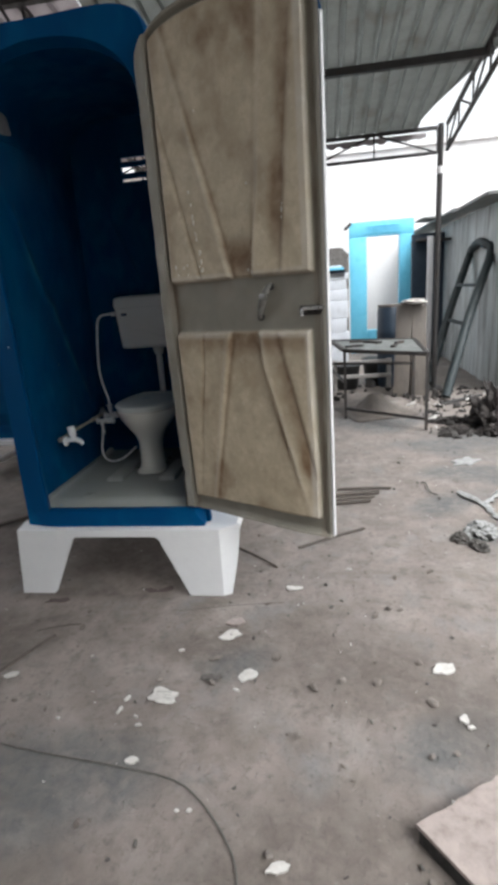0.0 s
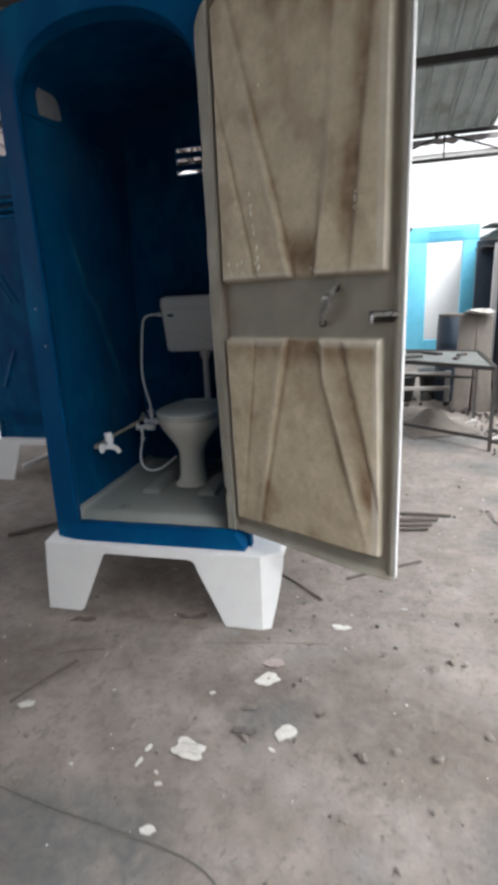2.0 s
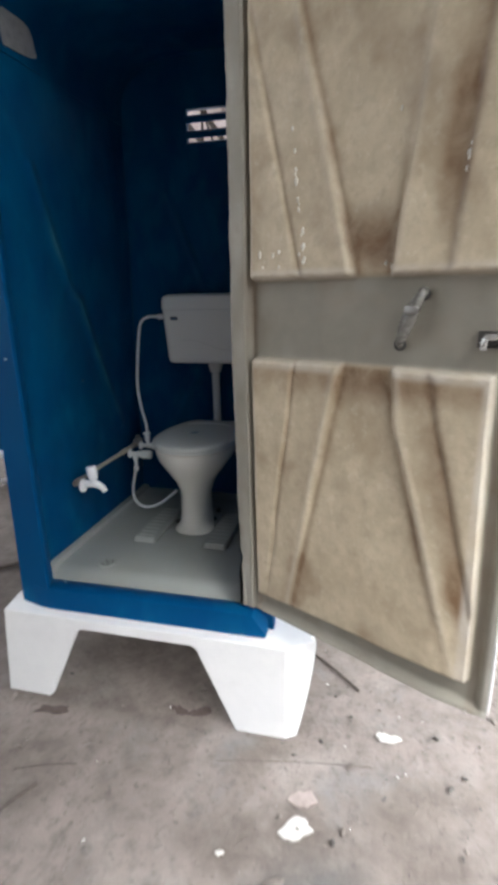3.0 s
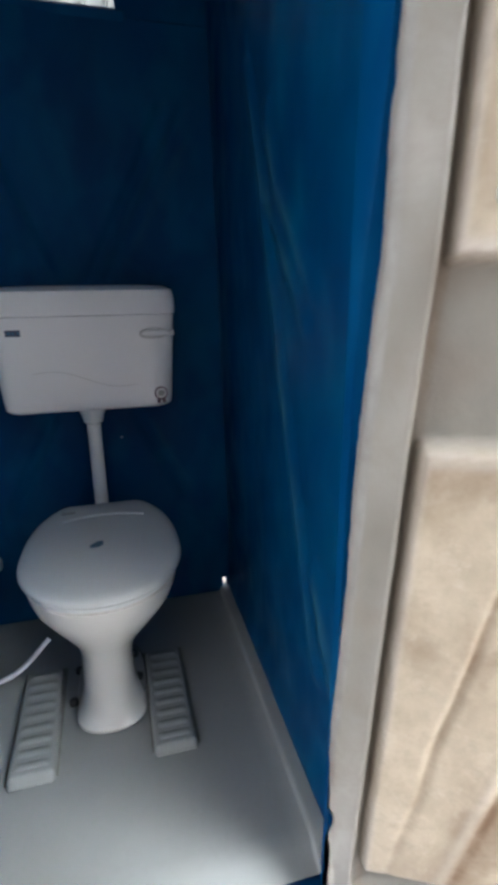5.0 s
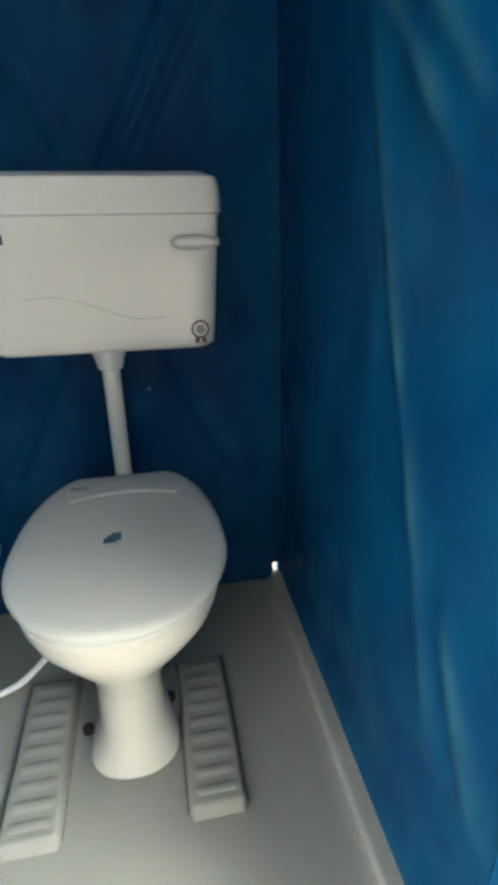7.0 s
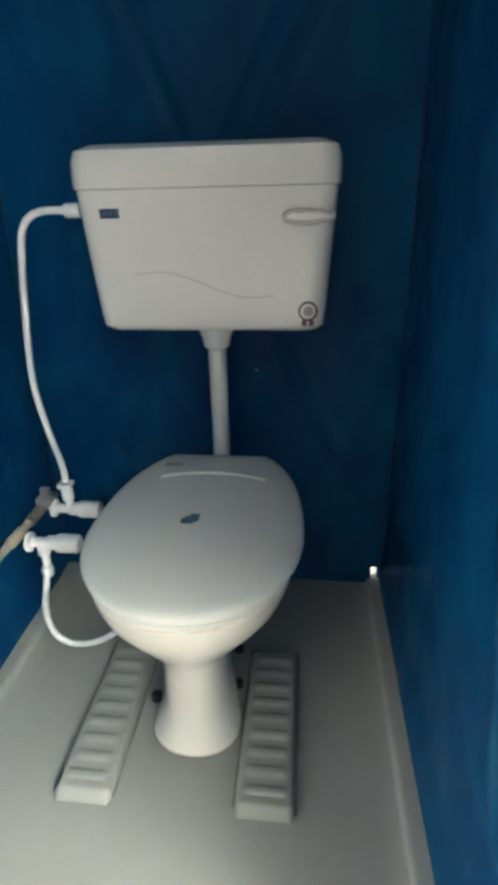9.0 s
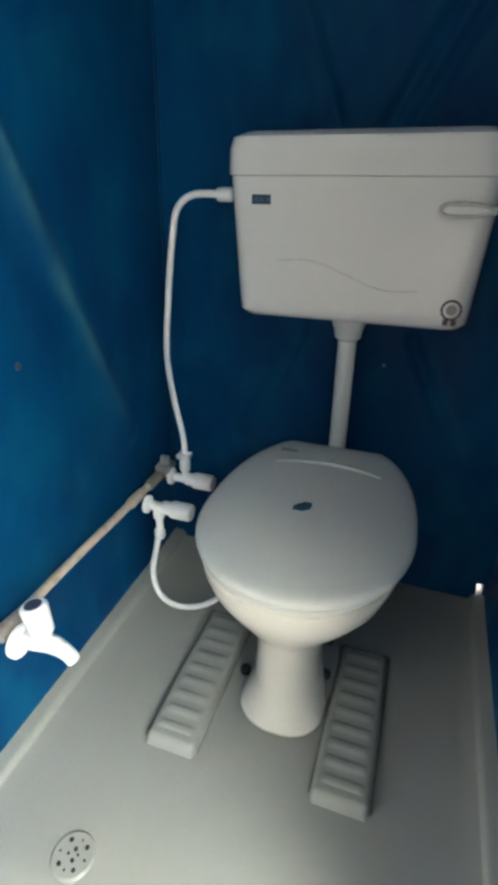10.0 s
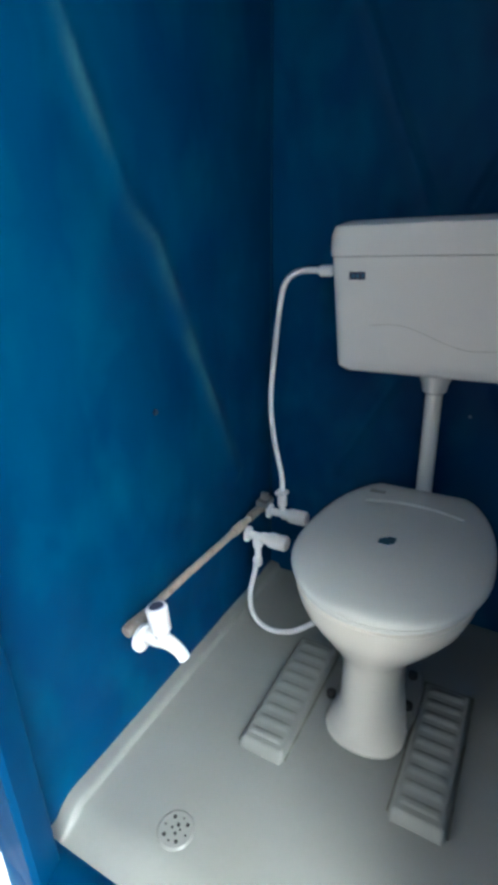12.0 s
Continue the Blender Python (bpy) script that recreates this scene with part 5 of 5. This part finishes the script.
part("post", box(2.53, 2.61, 6.58, 6.66, 0.0, 1.88, 0.005), WALLWHITE, lean, "pale timber post")
for i, (z, dx) in enumerate(((1.96, 0.04), (2.0, 0.10))):
    own = box(2.37 + dx, 2.95, 6.7, 7.5, 0, 0.03, 0.006)
    own.transform(pose(0, 0, z, 1.5 * i, 3 - 2 * i, 0))
    part("roof_sheet", own, GREYSHEET if i % 2 else RUST, lean)

own = bmesh.new()
rows = []
for i in range(161):
    x = -1.2 + 3.3 * i / 160
    drop = 0.055 + 0.02 * noise.noise(Vector((x * 9, 0, 0))) + 0.010 * math.sin(x * 47)
    zt = roof_z(4.46) - 0.03
    rows.append([(x, 4.47, zt), (x, 4.475, zt - drop), (x, 4.479, zt - drop), (x, 4.474, zt)])
tagged(link("trim", rings(rows, bm=own), PALEROOF, smooth=0), "ragged grey flashing hanging under the shed eave", "trim", kind="structure")

# iron rods, cable, boards
rods = (((1.02, 1.23), (1.36, 1.235), 0.010), ((1.00, 1.12), (1.28, 1.17), 0.012), ((0.98, 1.05), (1.24, 1.09), 0.012), ((0.97, 0.98), (1.215, 1.035), 0.012), ((0.80, 0.44), (1.15, 0.66), 0.007), ((0.47, 0.45), (0.70, 0.25), 0.005), ((-1.2, 0.62), (-0.75, 1.0), 0.012), ((-0.275, -0.282), (-0.10, -0.225), 0.002), ((0.30, -0.12), (0.758, -0.043), 0.0009), ((-0.292, -0.544), (-0.175, -0.309), 0.006), ((-0.62, 0.16), (-0.50, 0.20), 0.010))
for (xa, ya), (xb, yb), r in rods:
    own = tube([(xa, ya, r), ((xa + xb) / 2, (ya + yb) / 2 + 0.006, r + 0.002), (xb, yb, r)], r, 8, steps=3)
    tagged(link("iron_rod", own, IRON), "rusty iron rod lying on the dusty ground", "rod", "rods on the ground")
own = tube([(-1.93, 1.75, 0.03), (-1.70, 1.95, 0.12), (-1.35, 2.2, 0.22)], 0.022, 12)
tagged(link("white_pipe", own, WHITE), "white plastic pipe propped under the blue cabin", "pipe")
own = tube([(-0.35, -0.79, 0.007), (0.04, -0.85, 0.005), (0.313, -0.881, 0.005), (0.495, -0.909, 0.005), (0.59, -0.961, 0.005), (0.688, -1.065, 0.005), (0.735, -1.17, 0.005), (0.75, -1.4, 0.005), (0.70, -1.8, 0.005)], 0.0026, 10)
tagged(link("cable", own, CABLE), "thin black cable curving over the ground", "cable")
board = thing("board_offcut", (1.4, -1.05, 0), "broken pinkish board over a thick dark layer", "board")


def slab(z0, z1, grow, seed):
    """A ragged-edged slab round a fixed outline."""
    prof = [(1.154, -1.025), (1.382, -0.875), (1.66, -0.99), (1.70, -1.20), (1.44, -1.46), (1.30, -1.20)]
    pts = []
    for (xa, ya), (xb, yb) in zip(prof, prof[1:] + prof[:1]):
        for i in range(10):
            x, y = xa + (xb - xa) * i / 10, ya + (yb - ya) * i / 10
            d = 0.010 * noise.noise(Vector((x * 22, y * 22, seed))) if i else 0
            pts.append((x + (x - 1.4) * grow + d, y + (y + 1.1) * grow - d))
    return rings([[(x, y, z + 0.004 * noise.noise(Vector((x * 6, y * 6, seed)))) for x, y in pts] for z in (z0, z1)])


part("core", slab(0.0, 0.049, -0.03, 1.0), BLACK, board, "dark layer under the top sheet", smooth=0)
part("top_sheet", slab(0.048, 0.060, 0.0, 2.0), BOARD, board, "pinkish top sheet with torn edges", smooth=0)


def scrap(x, y, size, turn, seed, material=PAPER, ratio=0.55, name="paper_scrap", label="torn white scrap lying on the dusty ground", thick=1.0):
    """A ragged thin flake, slightly curled."""
    n, rows = 22, []
    for lift, k in ((0.001, 0.94), (0.003 * thick, 1.0), (0.0075 * thick, 0.97)):
        row = []
        for i in range(n):
            a = 2 * math.pi * i / n
            r = size * k * (0.72 + 0.40 * noise.noise(Vector((math.cos(a) * 1.6, math.sin(a) * 1.6, seed * 3.7))) + 0.16 * noise.noise(Vector((math.cos(a) * 4.5, math.sin(a) * 4.5, seed * 1.9))))
            row.append((r * math.cos(a), ratio * r * math.sin(a), lift + 0.25 * thick * size * max(0, math.cos(a + seed)) ** 3 * 0.3))
        rows.append(row)
    own = rings(rows, caps=(True, False))
    own.verts.ensure_lookup_table()
    rim = own.verts[-n:]
    mid = own.verts.new((0, 0, 0.009 * thick))
    for i in range(n):
        own.faces.new((rim[i], rim[(i + 1) % n], mid))
    own.transform(pose(x, y, ground_height(x, y) + 0.002, 0, 0, turn))
    return tagged(link(name, own, material, smooth=0), label, "scrap", "scraps on the ground")


SPOTS = ((0.565, -0.268, 0.066), (0.658, -0.491, 0.050), (0.384, -0.603, 0.066), (0.793, 0.071, 0.05), (1.347, -0.422, 0.055), (1.36, -0.64, 0.022), (1.372, -0.671, 0.016),
         (0.828, -1.117, 0.038), (0.252, -0.674, 0.021), (0.261, -0.623, 0.018), (0.386, -0.372, 0.016), (0.363, -0.861, 0.03), (0.056, -0.722, 0.01), (-0.231, -0.537, 0.042),
         (0.631, -0.56, 0.014), (1.051, 0.237, 0.017), (0.339, -0.731, 0.014), (0.317, -0.698, 0.012), (0.541, -0.999, 0.009), (0.576, -0.996, 0.012), (0.171, -0.552, 0.012))
TURNS = {0: 32, 2: -12, 8: 80, 9: 70, 11: 4}   # how some of them lie
for k, (x, y, s) in enumerate(SPOTS):
    flake = scrap(x, y, s, TURNS.get(k, 25 * math.sin(k * 2.1)), k, ratio=0.85 if k in (2, 5, 1) else 0.5)
    if k == 2:
        # bars of unreadable print
        for i in range(3):
            z = ground_height(x, y) + 0.009
            part("printed_line", box(x - 0.028, x + 0.026, y - 0.018 + 0.014 * i, y - 0.014 + 0.014 * i, z, z + 0.002), GREYINK, flake, smooth=0)
scrap(0.571, -0.190, 0.046, 30, 40, BOARD, 0.95, "dull_scrap", "dull beige scrap lying on the dusty ground")
scrap(0.533, -0.506, 0.052, 10, 41, RUBBLE, 0.4, "dull_scrap", "dark flattened scrap lying on the dusty ground")
scrap(1.94, 1.72, 0.15, 25, 43, TARP, 0.55, "plastic_scrap", "flat dusty plastic scrap on the ground")


for k, (x, y, s, r) in enumerate(((-0.301, -0.05, 0.075, 10), (0.126, 0.035, 0.05, -15), (0.194, 0.044, 0.055, 20))):
    scrap(x, y, s, r, 60 + k, SMEAR, 0.4, "dirt_smear", "dark red-brown smear of dirt on the concrete", 0.3)


def crumple(x, y, size, height, seed, material, label, stretch=1.0, jag=False):
    """A crumpled heap of thin sheet lying on the ground."""
    own = bmesh.new()
    bmesh.ops.create_icosphere(own, subdivisions=5, radius=1)
    for v in own.verts:
        c = v.co.copy()
        fold = abs(noise.noise(c * 3 + Vector((seed, 0, 0)))) + 0.6 * abs(noise.noise(c * 8 + Vector((0, seed, 0)))) if jag else 0.42 - 0.8 * abs(noise.noise(c * 2.2 + Vector((seed, 0, 0)))) - 0.35 * abs(noise.noise(c * 5 + Vector((0, seed, 0))))
        v.co = Vector((c.x * size * stretch, c.y * size, max(c.z, -0.15) * height)) * (0.65 + 0.9 * fold)
        v.co.z = max(v.co.z, -0.004)
    own.transform(pose(x, y, 0.003, 0, 0, 37 * seed))
    return tagged(link("crumpled_plastic", own, material, smooth=15 if jag else 35), label, "plastic scrap", "scraps on the ground")


crumple(1.745, 0.60, 0.085, 0.075, 1, TARP, "crumpled dusty white plastic heaped on the ground", 1.2)
crumple(1.625, 0.53, 0.05, 0.05, 2, RUBBLE, "dark crumpled lump beside the white plastic")
crumple(1.70, 0.46, 0.045, 0.035, 3, RUBBLE, "dark crumpled lump beside the white plastic", 1.5)
strip = thing("torn_strip", (1.9, 1.0, 0), "twisted torn white plastic strip on the ground", "plastic scrap", "scraps on the ground")


def ribbon(points, wide, seed):
    """A flat ragged ribbon through points, its edges torn and curled."""
    rows = []
    for (xa, ya), (xb, yb) in zip(points, points[1:]):
        side = Vector((ya - yb, xb - xa)).normalized()
        for i in range(8):
            x, y = xa + (xb - xa) * i / 8, ya + (yb - ya) * i / 8
            l = wide * (0.7 + 1.0 * noise.noise(Vector((x * 23, y * 23, seed))))
            r = wide * (0.7 + 1.0 * noise.noise(Vector((x * 23, y * 23, seed + 9))))
            up = 0.018 + 0.016 * noise.noise(Vector((x * 14, y * 14, seed + 4)))
            rows.append([(x + side.x * l, y + side.y * l, 0.004), (x + side.x * l * 0.3, y + side.y * l * 0.3, up), (x - side.x * r, y - side.y * r, up * 0.5 + 0.002), (x, y, 0.001)])
    return rings(rows)


part("stem", ribbon(((1.77, 1.16), (1.83, 1.03), (1.875, 0.96), (1.88, 0.86), (1.91, 0.76)), 0.030, 2), TARP, strip, smooth=20)
part("branch", ribbon(((1.865, 0.97), (1.93, 1.04), (2.02, 1.17)), 0.028, 5), TARP, strip, smooth=20)
own = tube([(1.572, 1.335, 0.004), (1.592, 1.31, 0.012), (1.592, 1.19, 0.010), (1.605, 1.14, 0.008), (1.635, 1.125, 0.004)], 0.004, 8)
tagged(link("bent_wire", own, RUST), "short bent rusty wire on the ground", "wire")

def lumps(name, count, area, size, material, label, seed, spread=1.6):
    """Many small uneven stones in one mesh."""
    rng = random.Random(seed)
    proto = bmesh.new()
    bmesh.ops.create_icosphere(proto, subdivisions=1, radius=1)
    base, faces = [v.co.copy() for v in proto.verts], [[v.index for v in f.verts] for f in proto.faces]
    proto.free()
    verts, polys = [], []
    for _ in range(count):
        x, y = rng.uniform(area[0], area[1]), rng.uniform(area[2], area[3])
        s = size[0] + (size[1] - size[0]) * rng.random() ** 3
        m = pose(x, y, max(ground_height(x, y), 0) + s * 0.25, rng.uniform(0, 360), rng.uniform(0, 360), rng.uniform(0, 360))
        o, k = len(verts), rng.random() * 50
        for c in base:
            d = c * s * (0.8 + 0.5 * noise.noise(c * 1.3 + Vector((k, k, 0))))
            p = m.to_3x3() @ Vector((d.x * spread, d.y, d.z * 0.6))
            verts.append((m.translation.x + p.x, m.translation.y + p.y, max(m.translation.z + p.z * 0.6, -0.01)))
        polys += [[i + o for i in f] for f in faces]
    me = bpy.data.meshes.new(name)
    me.from_pydata(verts, [], polys)
    me.materials.append(material)
    return tagged(new(name, me), label, "debris", kind="stuff")


lumps("gravel", 700, (-1.2, 2.4, -1.6, 2.6), (0.002, 0.012), RUBBLE, "loose dark grit and crumbs on the concrete", 3)
lumps("clods", 260, (-0.6, 1.9, -1.7, 0.6), (0.004, 0.024), CLOD, "dry brown clods trodden into the concrete", 11)
lumps("pale_crumbs", 260, (-1.0, 2.2, -1.6, 2.0), (0.0015, 0.007), PAPER, "tiny pale crumbs on the concrete", 4)
lumps("rubble", 260, (1.85, 2.85, 2.3, 4.4), (0.012, 0.055), DARKRUBBLE, "dark rubble and scrap along the sheet wall", 5)
lumps("rubble", 60, (1.0, 2.2, 3.9, 6.0), (0.03, 0.10), DARKRUBBLE, "dark rubble under and behind the work table", 6)
lumps("white_rubble", 26, (1.85, 2.75, 2.5, 4.3), (0.012, 0.06), PAPER, "pale broken scrap among the rubble", 8)

for k, (x, y, wide, high, stretch) in enumerate(((2.10, 2.85, 0.075, 0.045, 1.7), (2.04, 2.50, 0.085, 0.050, 1.7), (2.27, 2.47, 0.05, 0.035, 1.6), (2.46, 2.66, 0.20, 0.36, 1.1), (2.66, 2.95, 0.18, 0.26, 1.2), (2.38, 2.44, 0.09, 0.08, 1.3))):
    crumple(x, y, wide, high, 5 + k, SOOT, "black crumpled scrap by the sheet wall", stretch, True)
own = tube([(2.09, 3.45, 0.018), (2.35, 3.66, 0.020), (2.64, 3.88, 0.018)], 0.017, 8, steps=3)
tagged(link("iron_rod", own, DARKSTEEL), "dark steel bar lying in the rubble by the sheet wall", "rod", "rods on the ground")
